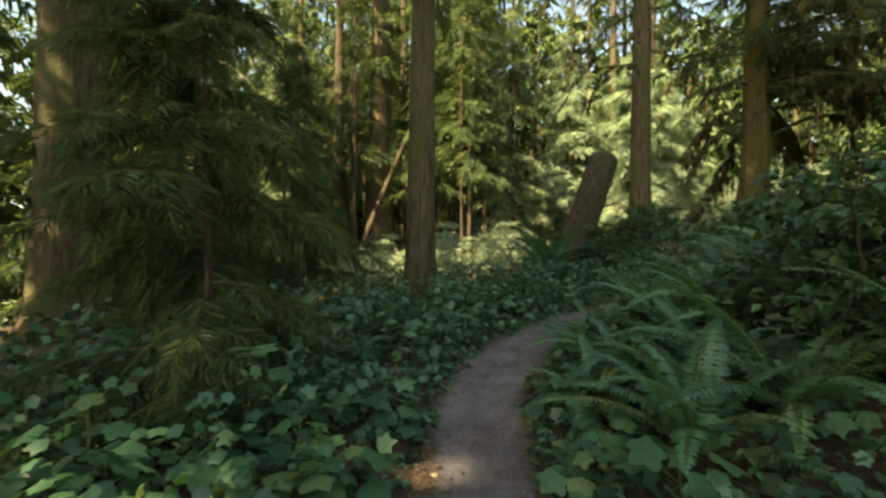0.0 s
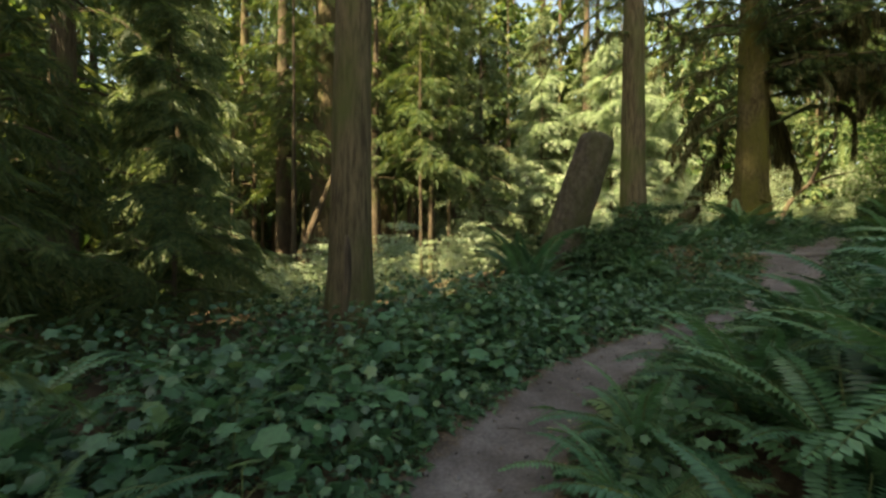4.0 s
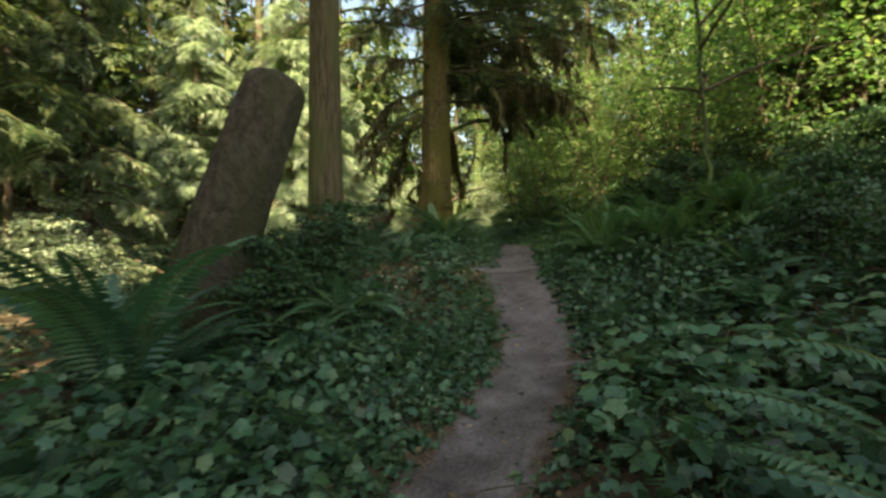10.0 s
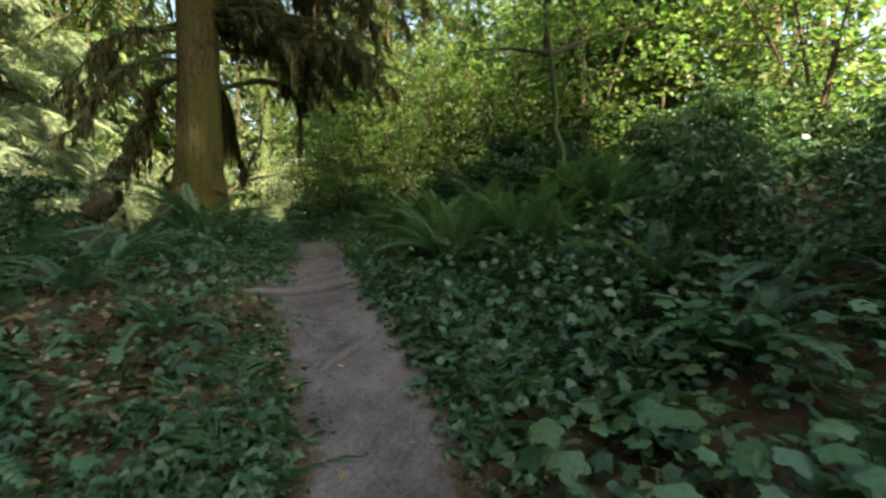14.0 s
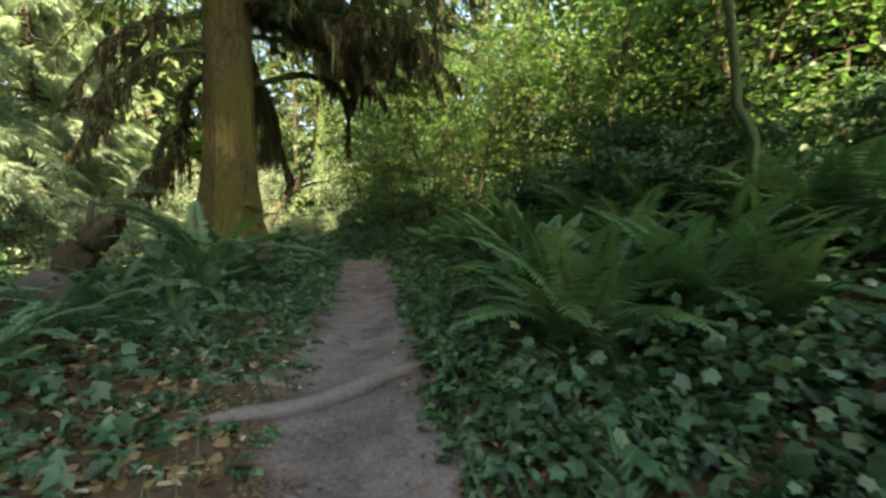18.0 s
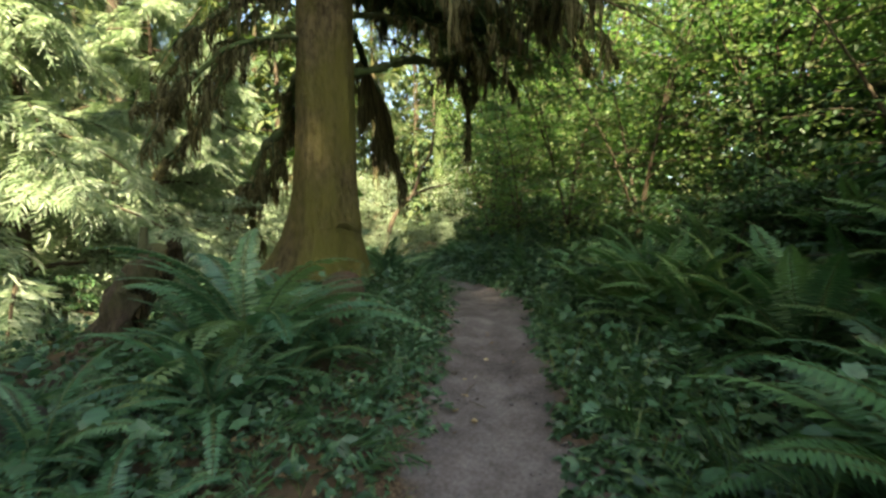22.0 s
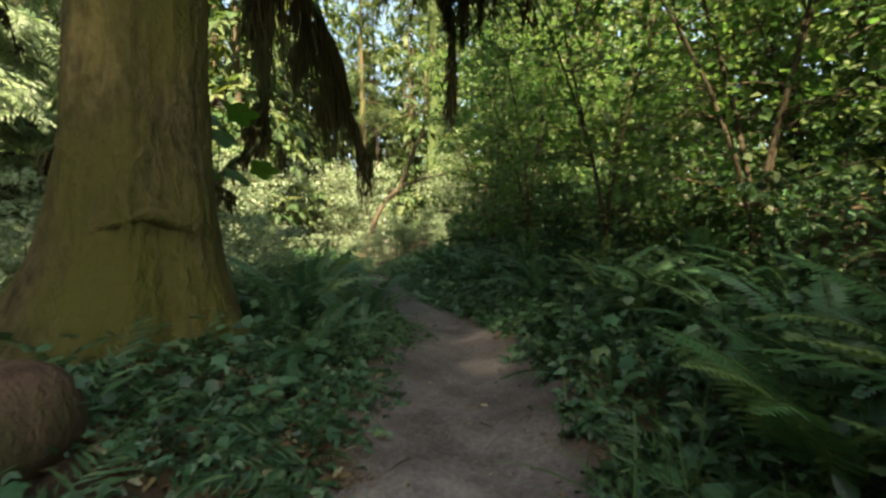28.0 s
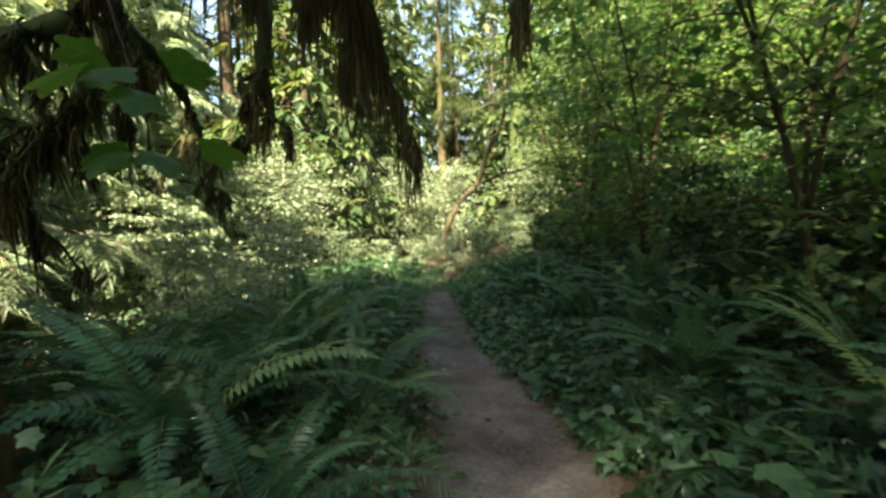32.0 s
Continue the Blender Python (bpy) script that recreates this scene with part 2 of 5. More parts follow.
# shaded version of the broad-leaf green, darkened for overhung ground
M_UNDER_SHADED = leafy("undergrowth_green_shaded", [(0.0, (0.018, 0.05, 0.022)), (0.6, (0.036, 0.09, 0.036)), (1.0, (0.07, 0.135, 0.05))], 0.35, 0.45, True)
M_SHAG = leafy("shaggy_brown_moss", [(0.0, (0.02, 0.015, 0.008)), (0.7, (0.045, 0.035, 0.018)), (1.0, (0.08, 0.066, 0.03))], 0.15, 0.9, True, 0.1)
M_FERNLET = leafy("small_fern_green", [(0.0, (0.03, 0.085, 0.04)), (0.6, (0.055, 0.135, 0.06)), (1.0, (0.10, 0.18, 0.075))], 0.4, 0.45, True)
M_BIGLEAF = leafy("large_maple_leaf", [(0.0, (0.05, 0.14, 0.025)), (1.0, (0.09, 0.19, 0.035))], 0.55, 0.4)


# ---- the trail's line and the lie of the land ----
TRAIL = np.array([(-0.6, -30, -0.9), (-0.2, -8, -0.25), (0.05, 0, 0.0), (0.22, 2.66, 0.09), (0.36, 4.05, 0.17), (0.85, 5.5, 0.28), (1.75, 6.72, 0.40), (2.75, 7.6, 0.52), (3.65, 8.2, 0.6),
                  (4.72, 8.66, 0.70), (5.88, 9.15, 0.86), (6.93, 9.94, 1.16), (8.17, 11.1, 1.56), (9.2, 11.85, 1.68), (10.26, 12.6, 1.78), (12.2, 14.0, 1.96), (13.2, 14.8, 2.05),
                  (14.67, 16.12, 2.09), (15.5, 17.3, 2.10), (16.3, 18.85, 2.13), (17.4, 20.5, 2.18), (19.5, 23.5, 2.27), (22.6, 27.0, 2.38), (30.0, 36.0, 2.6), (60.0, 70.0, 3.0)])


def smooth_line(p, step=0.25):
    """Catmull-Rom through the points, about step metres apart."""
    out = []
    q = np.vstack([2 * p[0] - p[1], p, 2 * p[-1] - p[-2]])
    for i in range(1, len(q) - 2):
        k = max(2, int(np.linalg.norm(q[i + 1] - q[i]) / step))
        u = (np.arange(k) / k)[:, None]
        out.append(0.5 * (2 * q[i] + (q[i + 1] - q[i - 1]) * u + (2 * q[i - 1] - 5 * q[i] + 4 * q[i + 1] - q[i + 2]) * u ** 2 + (3 * q[i] - q[i - 1] - 3 * q[i + 1] + q[i + 2]) * u ** 3))
    return np.vstack(out + [p[-1:]])


LINE = smooth_line(TRAIL)
ARC = np.concatenate([[0], np.cumsum(np.linalg.norm(np.diff(LINE[:, :2], axis=0), axis=1))])
ARC -= ARC[np.argmin(np.abs(LINE[:, 1]))]          # 0 at the start of the walk


def lateral(x, y):
    """Signed distance to the trail's middle (right of the walker: plus), the trail's height there, and how far along it is."""
    x, y = np.atleast_1d(np.asarray(x, float)), np.atleast_1d(np.asarray(y, float))
    s, z, a = np.empty(len(x)), np.empty(len(x)), np.empty(len(x))
    A, D = LINE[:-1, :2], np.diff(LINE[:, :2], axis=0)
    DD = (D ** 2).sum(1)
    for i in range(0, len(x), 4000):
        px = np.stack([x[i:i + 4000], y[i:i + 4000]], 1)
        w = px[:, None, :] - A[None]
        u = np.clip((w * D[None]).sum(2) / DD, 0, 1)
        r = w - u[..., None] * D[None]
        d2 = (r ** 2).sum(2)
        k = d2.argmin(1)
        j = np.arange(len(px))
        cross = D[k, 0] * r[j, k, 1] - D[k, 1] * r[j, k, 0]
        s[i:i + 4000] = np.sqrt(d2[j, k]) * np.where(cross > 0, -1, 1)
        uu = u[j, k]
        z[i:i + 4000] = LINE[k, 2] * (1 - uu) + LINE[k + 1, 2] * uu
        a[i:i + 4000] = ARC[k] * (1 - uu) + ARC[k + 1] * uu
    return s, z, a


def step_up(x, a, b):
    u = np.clip((x - a) / (b - a), 0, 1)
    return u * u * (3 - 2 * u)


def ground_z(x, y):
    s, z, a = lateral(x, y)
    x, y = np.atleast_1d(np.asarray(x, float)), np.atleast_1d(np.asarray(y, float))
    r, lft = np.maximum(s, 0), np.maximum(-s, 0)
    bank = 0.10 * step_up(r, 0.35, 0.8) + 1.5 * step_up(r, 0.7, 6.5) + 0.8 * step_up(r, 6, 20)
    drop = 0.08 * step_up(lft, 0.35, 0.8) + 0.25 * np.exp(-((lft - 2.2) / 1.2) ** 2) * step_up(a, 9, 14) - (0.25 + 0.45 * np.clip(z, 0, 3)) * step_up(lft, 3.5, 11)
    wob = 0.07 * np.sin(1.1 * x + 0.7 * y) * np.sin(0.6 * x - 1.3 * y) + 0.035 * np.sin(3.1 * x + 1.9) * np.sin(2.7 * y + 0.4)
    near = step_up(np.abs(s), 0.4, 1.2)
    far = step_up(np.hypot(x - 8, y - 10), 60, 140)
    dish = -0.045 * np.exp(-(s / 0.33) ** 2)
    return (z + bank + drop + dish + wob * near) * (1 - far) + 2.0 * far


def gz(x, y):
    return float(ground_z(x, y)[0])


# ---- mesh helpers ----
def mesh_of(name, verts, faces, mat, smooth=False, other=None, first=0):
    """A mesh from arrays; faces all of one corner count. The faces from number first on take the other material."""
    verts, faces = np.asarray(verts, np.float32), np.asarray(faces, np.int32)
    me = bpy.data.meshes.new(name)
    k = faces.shape[1]
    me.vertices.add(len(verts))
    me.vertices.foreach_set("co", verts.ravel())
    me.loops.add(faces.size)
    me.loops.foreach_set("vertex_index", faces.ravel())
    me.polygons.add(len(faces))
    me.polygons.foreach_set("loop_start", np.arange(len(faces), dtype=np.int32) * k)
    me.polygons.foreach_set("loop_total", np.full(len(faces), k, np.int32))
    me.update(calc_edges=True)
    me.polygons.foreach_set("use_smooth", np.full(len(faces), smooth))
    me.materials.append(mat)
    if other:
        me.materials.append(other)
        me.polygons.foreach_set("material_index", (np.arange(len(faces)) >= first).astype(np.int32))
    return me


def place(name, me, m=None, parent=None, label=""):
    ob = new(name, me)
    if m is not None:
        ob.matrix_basis = m
    if parent is not None:
        ob.parent = parent
    if label:
        ob["label"] = label
    return ob


def joined(pieces):
    """Arrays of several (verts, faces) as one."""
    vs, fs, n = [], [], 0
    for v, f in pieces:
        vs.append(v)
        fs.append(np.asarray(f) + n)
        n += len(v)
    return np.vstack(vs), np.vstack(fs)


def spread(base, mats):
    """Copies of a small (verts, faces) by an array of 3x4 matrices, as one."""
    v, f = base
    mats = np.asarray(mats, float)
    out = np.einsum("nij,kj->nki", mats[:, :, :3], v) + mats[:, None, :, 3]
    faces = f[None] + (np.arange(len(mats)) * len(v))[:, None, None]
    return out.reshape(-1, 3), faces.reshape(-1, f.shape[1])


def frames_of(pos, yaw, tilt, roll, size):
    """3x4 matrices: a leaf that points along +y is tilted up, turned and set at pos."""
    n = len(pos)
    cy, sy, ct, st, cr, sr = np.cos(yaw), np.sin(yaw), np.cos(tilt), np.sin(tilt), np.cos(roll), np.sin(roll)
    o, l = np.zeros(n), np.ones(n)
    Z = np.stack([np.stack([cy, -sy, o], 1), np.stack([sy, cy, o], 1), np.stack([o, o, l], 1)], 1)
    X = np.stack([np.stack([l, o, o], 1), np.stack([o, ct, -st], 1), np.stack([o, st, ct], 1)], 1)
    Y = np.stack([np.stack([cr, o, sr], 1), np.stack([o, l, o], 1), np.stack([-sr, o, cr], 1)], 1)
    R = Z @ X @ Y * np.asarray(size).reshape(-1, 1, 1)
    return np.concatenate([R, np.asarray(pos)[:, :, None]], 2)


def tube(path, radii, sides=8, wob=0.0, seed=0, lobes=None):
    """A tapered tube along a path; wob: uneven skin; lobes(angle, i): extra swell."""
    path, radii = np.asarray(path, float), np.asarray(radii, float)
    g = np.random.default_rng(seed)
    t = np.gradient(path, axis=0)
    t /= np.linalg.norm(t, axis=1)[:, None] + 1e-9
    ref = np.where(np.abs(t[:, 2:3]) > 0.8, np.array([[1.0, 0, 0]]), np.array([[0, 0, 1.0]]))
    u = np.cross(t, ref)
    u /= np.linalg.norm(u, axis=1)[:, None]
    w = np.cross(t, u)
    ang = np.linspace(0, 2 * np.pi, sides, endpoint=False)
    ph = g.uniform(0, 6.28, 4)
    vs = []
    for i in range(len(path)):
        r = radii[i] * (1 + wob * (0.6 * np.sin(3 * ang + ph[0] + 0.35 * i) + 0.4 * np.sin(5 * ang + ph[1] - 0.5 * i) + 0.5 * g.uniform(-1, 1, sides)))
        if lobes:
            r = r * lobes(ang, i)
        vs.append(path[i] + np.cos(ang)[:, None] * r[:, None] * u[i] + np.sin(ang)[:, None] * r[:, None] * w[i])
    v = np.vstack(vs + [path[:1], path[-1:]])
    f = []
    a = np.arange(sides)
    b = (a + 1) % sides
    for i in range(len(path) - 1):
        f.append(np.stack([i * sides + a, i * sides + b, (i + 1) * sides + b, (i + 1) * sides + a], 1))
    n0 = len(path) * sides
    e = (len(path) - 1) * sides
    f.append(np.stack([b, a, np.full(sides, n0), np.full(sides, n0)], 1))
    f.append(np.stack([e + a, e + b, np.full(sides, n0 + 1), np.full(sides, n0 + 1)], 1))
    return v, np.vstack(f)


def tris(vf):
    """Quads to triangles, leaving out those with no area."""
    v, f = vf
    t = np.vstack([f[:, [0, 1, 2]], f[:, [0, 2, 3]]])
    return v, t[(t[:, 0] != t[:, 1]) & (t[:, 1] != t[:, 2]) & (t[:, 0] != t[:, 2])]


def tube_mesh(name, path, radii, mat, sides=8, wob=0.0, seed=0, lobes=None, smooth=True):
    v, f = tris(tube(path, radii, sides, wob, seed, lobes))
    return mesh_of(name, v, f, mat, smooth)


# ---- leaf shapes, pointing along +y, one long ----
KITE = (np.array([(0, 0, 0), (-0.5, 0.38, 0.1), (0, 1, -0.12), (0.5, 0.38, 0.1)]), np.array([(0, 2, 1), (0, 3, 2)]))


def blade(width, fold=0.1):
    return (KITE[0] * np.array([width, 1, fold / 0.1]), KITE[1])


def lobed(lobes):
    """A palmate leaf: fan round a point on the midrib; lobes as (angle from the tip, length), tips with notches between."""
    pts = [(0.0, 0.0)]
    for a, r in lobes:
        pts.append((math.sin(radians(a)) * r, 0.28 + math.cos(radians(a)) * r))
    pts = np.array(pts)
    z = 0.10 * np.abs(pts[:, 0]) - 0.16 * np.maximum(0, pts[:, 1] - 0.35) - 0.12 * pts[:, 0] ** 2 * 4
    v = np.vstack([[(0, 0.28, 0.02)], np.column_stack([pts, z])])
    n = len(pts)
    f = [(0, 1 + (i + 1) % n, 1 + i) for i in range(n)]
    return v, np.array(f)


half = [(8, 0.66), (18, 0.60), (33, 0.46), (48, 0.56), (63, 0.62), (78, 0.54), (97, 0.40), (115, 0.47), (133, 0.45), (152, 0.32)]
PALM = lobed([(-a, r) for a, r in half[::-1]] + [(0, 0.74)] + half)
OVAL = lobed([(-140, 0.34), (-100, 0.38), (-60, 0.42), (-28, 0.52), (0, 0.74), (28, 0.52), (60, 0.42), (100, 0.38), (140, 0.34)])


TRI = spread(blade(0.62, 0.14), np.concatenate([frames_of(np.zeros((1, 3)), np.array([w]), np.array([t]), np.array([r]), np.array([z])) for w, t, r, z in ((0.0, 0.05, 0.0, 1.0), (1.25, -0.15, 0.25, 0.85), (-1.25, -0.1, -0.3, 0.85))]))
FIVE = lobed([(-118, 0.44), (-88, 0.34), (-56, 0.58), (-24, 0.44), (0, 0.74), (24, 0.44), (56, 0.58), (88, 0.34), (118, 0.44)])


def spray(seed, n=7, droop=0.35, width=0.26):
    """A flat conifer spray: a midrib with short side shoots."""
    g = np.random.default_rng(seed)
    mats = []
    for i in range(n):
        u = (i + 0.5) / n
        for side in (-1, 1):
            mats.append(frames_of(np.array([(0, u * 0.92, -droop * u * u)]), np.array([-side * g.uniform(0.75, 1.05)]), np.array([-0.15 - 0.5 * u * g.uniform(0.5, 1.2)]), np.array([0.0]), np.array([0.5 * (1.05 - 0.75 * u) * g.uniform(0.75, 1.15)]))[0])
    mats.append(frames_of(np.array([(0, 0.75, -droop * 0.56)]), np.array([0.0]), np.array([-0.6]), np.array([0.0]), np.array([0.4]))[0])
    return spread(blade(width, 0.05), mats)


SPRAYS = [spray(i, n, d, 0.15) for i, n, d in ((1, 8, 0.3), (2, 8, 0.5), (3, 8, 0.45))]
SPRAYS_FINE = [spray(i, 11, d, 0.10) for i, d in ((5, 0.3), (6, 0.55), (7, 0.45))]
SPRAY_FAR = spray(4, 2, 0.35, 0.42)


# ---- ground and trail ----
def axis(lo, hi, step, end_lo, end_hi):
    mid = list(np.arange(lo, hi, step))
    a, d = [lo], step
    while a[-1] > end_lo:
        d *= 1.22
        a.append(a[-1] - d)
    b, d = [mid[-1]], step
    while b[-1] < end_hi:
        d *= 1.22
        b.append(b[-1] + d)
    return np.array(a[:0:-1] + mid + b[1:])


def grid(xs, ys):
    X, Y = np.meshgrid(xs, ys)
    i = np.arange(len(xs) * len(ys)).reshape(len(ys), len(xs))
    f = np.stack([i[:-1, :-1].ravel(), i[:-1, 1:].ravel(), i[1:, 1:].ravel(), i[1:, :-1].ravel()], 1)
    return X.ravel(), Y.ravel(), f


gx, gy, gf = grid(axis(-7, 22, 0.2, -900, 900), axis(-4, 26, 0.2, -900, 900))
sel = (ARC > -12) & (ARC < 38)
TL, TA = LINE[sel], ARC[sel]
tdir = np.gradient(TL[:, :2], axis=0)
tdir /= np.linalg.norm(tdir, axis=1)[:, None]
tnor = np.stack([tdir[:, 1], -tdir[:, 0]], 1)
WID = np.interp(TA, [-12, 0, 3, 5, 7, 9, 12, 14.4, 17, 19, 21, 22.6, 23.6, 24.6, 27, 30, 33, 45], [0.36, 0.34, 0.34, 0.42, 0.40, 0.33, 0.36, 0.47, 0.50, 0.54, 0.64, 0.64, 0.44, 0.38, 0.32, 0.26, 0.2, 0.2])
gs, _, ga = lateral(gx, gy)
gzz = ground_z(gx, gy) - 0.06 * (np.abs(gs) < 1.2 * np.interp(ga, TA, WID)) * (ga < 31.5)
tagged(place("ground", mesh_of("ground", np.stack([gx, gy, gzz], 1), gf, M_GROUND, True)), "dark forest soil with needles and leaf mould", "ground", kind="structure")

WIDE = 1.5                                           # the strip runs on under the plants at its edges
cols = np.linspace(-1, 1, 41)
fa = np.arange(TA[0], 32.0, 0.055)
FL = np.stack([np.interp(fa, TA, TL[:, c]) for c in range(3)], 1)
fn = np.stack([np.interp(fa, TA, tnor[:, c]) for c in range(2)], 1)
tv, wear = [], []
for i in range(len(fa)):
    base = np.interp(fa[i], TA, WID)
    worn = [base * (1 + 0.22 * noise.noise(Vector((fa[i] * 0.8, q, 0))) + 0.24 * noise.noise(Vector((fa[i] * 2.6, q, 5))) + 0.10 * noise.noise(Vector((fa[i] * 8, q, 9)))) for q in (2.0, 7.0)]
    for c in cols:
        off = c * WIDE * base
        p = FL[i, :2] + fn[i] * off
        h = 0.026 * noise.noise(Vector((p[0] * 2.2, p[1] * 2.2, 0))) + 0.022 * noise.noise(Vector((p[0] * 6, p[1] * 7, 3))) + 0.010 * noise.noise(Vector((p[0] * 19, p[1] * 24, 8)))
        tv.append((p[0], p[1], 0.018 + 0.8 * h - 0.09 * (max(0, abs(c) - 0.75) / 0.25) ** 2))
        wear.append(min(1.0, max(0.0, 1.22 - 0.9 * abs(off) / worn[0 if c < 0 else 1])))
tv = np.array(tv)
tv[:, 2] += ground_z(tv[:, 0], tv[:, 1])
k = len(cols)
ti = np.arange(len(fa) * k).reshape(len(fa), k)
tf = np.stack([ti[:-1, :-1].ravel(), ti[:-1, 1:].ravel(), ti[1:, 1:].ravel(), ti[1:, :-1].ravel()], 1)
path_me = mesh_of("footpath", tv, tf, M_TRAIL, True)
path_me.attributes.new("wear", "FLOAT", "POINT").data.foreach_set("value", np.array(wear, np.float32))
tagged(place("footpath", path_me), "narrow trodden earth footpath, grey brown and dry", "path", kind="structure")


# ---- trees ----
def trunk_path(x, y, h, lean=(0, 0), n=14, z0=None, bend=0.0, seed=0):
    z = (gz(x, y) if z0 is None else z0) - 0.15
    u = np.linspace(0, 1, n) ** 1.5
    return np.stack([x + lean[0] * u * h + bend * np.sin(u * 5 + seed), y + lean[1] * u * h + bend * np.cos(u * 4 + seed), z + u * h], 1), u


def limb_path(p, az, length, rise, droop, n=7):
    u = np.linspace(0, 1, n)
    return np.stack([p[0] + math.sin(az) * length * u, p[1] + math.cos(az) * length * u, p[2] + rise * length * u - droop * length * u ** 2], 1)


def bough_sprays(path, g, per=12, size=(0.45, 0.9), base=None):
    """Spray matrices down both sides of a limb."""
    n = max(3, int(per))
    u = g.uniform(0.08, 1.0, n)
    idx = u * (len(path) - 1)
    i = np.minimum(idx.astype(int), len(path) - 2)
    pos = path[i] + (path[i + 1] - path[i]) * (idx - i)[:, None]
    d = path[-1] - path[0]
    yaw = np.arctan2(-d[0], d[1]) + g.choice([-1, 1], n) * g.uniform(0.15, 1.2, n)
    tilt = g.uniform(-0.75, 0.05, n)
    return frames_of(pos, yaw, tilt, g.uniform(-0.5, 0.5, n), g.uniform(*size, n) * (1.15 - 0.45 * u))


def conifer(x, y, h, dia, z_low, n_limbs, reach, seed, mat=None, lean=(0, 0), per=14, label="", sprays=None, name="conifer", size=(0.45, 0.9), needles=None):
    """A conifer: trunk, some bare limbs, and a crown of drooping sprays from z_low up."""
    g = np.random.default_rng(seed)
    mat = mat or M_BARK
    path, u = trunk_path(x, y, h, lean, 16, None, 0.03, seed)
    root = new(name)
    root.location = (x, y, gz(x, y))
    inv = Matrix.Translation(-root.location)
    rad = dia / 2 * (1 - 0.93 * u) * (1 + 0.45 * np.exp(-u * h / 0.5))
    tr = place("trunk", tube_mesh("trunk", path, rad, mat, 14, 0.05, seed), inv, root)
    sets, wood = [[], [], []], []
    for i in range(n_limbs):
        v = ((i + g.uniform(0, 1)) / n_limbs) ** 1.15
        zz = z_low + v * (h - z_low)
        j = np.interp(zz + path[0, 2], path[:, 2], np.arange(len(path)))
        p = path[int(j)] + (path[min(int(j) + 1, len(path) - 1)] - path[int(j)]) * (j - int(j))
        az, ln = g.uniform(0, 6.283), reach * (1 - 0.8 * v) * g.uniform(0.6, 1.15)
        lp = limb_path(p, az, ln, g.uniform(0.0, 0.25), g.uniform(0.25, 0.6))
        wood.append(tube(lp, np.linspace(0.018 + 0.012 * ln, 0.006, len(lp)) * (0.4 if dia < 0.2 else 1.0), 4))
        b = bough_sprays(lp, g, per * (0.4 + ln / reach), size)
        for q in range(3):
            sets[q].append(b[q::3])
    vf = joined([spread(SPRAYS[q] if sprays is None else sprays[q % len(sprays)], np.vstack(sets[q])) for q in range(3)])
    place("crown", mesh_of("crown", *joined([vf, tris(joined(wood))]), needles or M_NEEDLE, False, M_TWIG, len(vf[1])), inv, root)
    tagged(root, label or "tall conifer with furrowed bark and drooping needle boughs", "tree")
    return root


def moss_strands(path, g, n, length, width=0.03):
    """Ragged moss hanging from a limb: thin tapered tufts."""
    out = []
    for _ in range(n):
        idx = g.uniform(0.1, 1) * (len(path) - 1.001)
        i = int(idx)
        p = path[i] + (path[i + 1] - path[i]) * (idx - i) + g.normal(0, 0.03, 3)
        ln = length * g.uniform(0.25, 1.0)
        k = np.linspace(0, 1, 5)
        sw = g.normal(0, 0.10, 2)
        pp = np.stack([p[0] + sw[0] * k * ln + 0.02 * np.sin(k * 7 + i), p[1] + sw[1] * k * ln + 0.02 * np.cos(k * 6 + i), p[2] - k * ln], 1)
        out.append(tube(pp, width * g.uniform(0.5, 1.4) * np.array([0.55, 1.0, 0.85, 0.6, 0.12]), 3, 0.25, int(g.integers(1e6))))
    return tris(joined(out))


def moss_clumps(path, g, n, length):
    """Moss in ragged tufts of uneven length along a limb, with short fuzz between."""
    out = [moss_strands(path, g, 3 * n, length * 0.25, 0.017)]
    for _ in range(n):
        i = int(g.integers(1, len(path) - 1))
        ln = length * g.uniform(0.35, 1.1) * g.uniform(0.5, 1)
        bit = path[i] + (path[i + 1] - path[i]) * np.linspace(0, 1, 3)[:, None] * g.uniform(0.3, 0.9)
        out.append(moss_strands(bit, g, int(g.integers(8, 16)), ln, 0.016))
    return out


def mossy_limb(parent, inv, p, az, length, rise, droop, g, thick=0.05, hang=0.7, clumps=9, twigs=5):
    """A crooked limb in a sleeve of moss with drooping side twigs, as a part of its tree."""
    n = 13
    lp = limb_path(p, az, length, rise, droop, n)
    wob = np.cumsum(g.normal(0, 0.05, (n, 3)), axis=0)
    lp = lp + (wob - wob[0]) * min(1.0, length / 3)
    wood, hangs = [tube(lp, np.linspace(thick, thick * 0.35, n), 7, 0.22, int(g.integers(1e6)))], moss_clumps(lp, g, clumps, hang)
    for _ in range(twigs):
        q = lp[int(g.integers(4, n))]
        a2, l2 = az + g.uniform(-1.4, 1.4), g.uniform(0.3, 0.9) * min(1.3, length * 0.45)
        tp = limb_path(q, a2, l2, g.uniform(-0.4, 0.1), g.uniform(0.4, 1.3), 7)
        tp = tp + np.cumsum(g.normal(0, 0.03, (7, 3)), axis=0) * np.linspace(0, 1, 7)[:, None]
        wood.append(tube(tp, np.linspace(thick * 0.55, thick * 0.2, 7), 5, 0.25, int(g.integers(1e6))))
        hangs += moss_clumps(tp, g, int(clumps * 0.5), hang * 0.9)
    limb = place("limb", mesh_of("limb", *tris(joined(wood)), M_BARK_GREEN, True), inv, parent, "crooked mossy limb")
    tagged(place("moss", mesh_of("moss", *joined(hangs), M_MOSS), None, limb), "dark hanging moss", kind="stuff")
    return limb


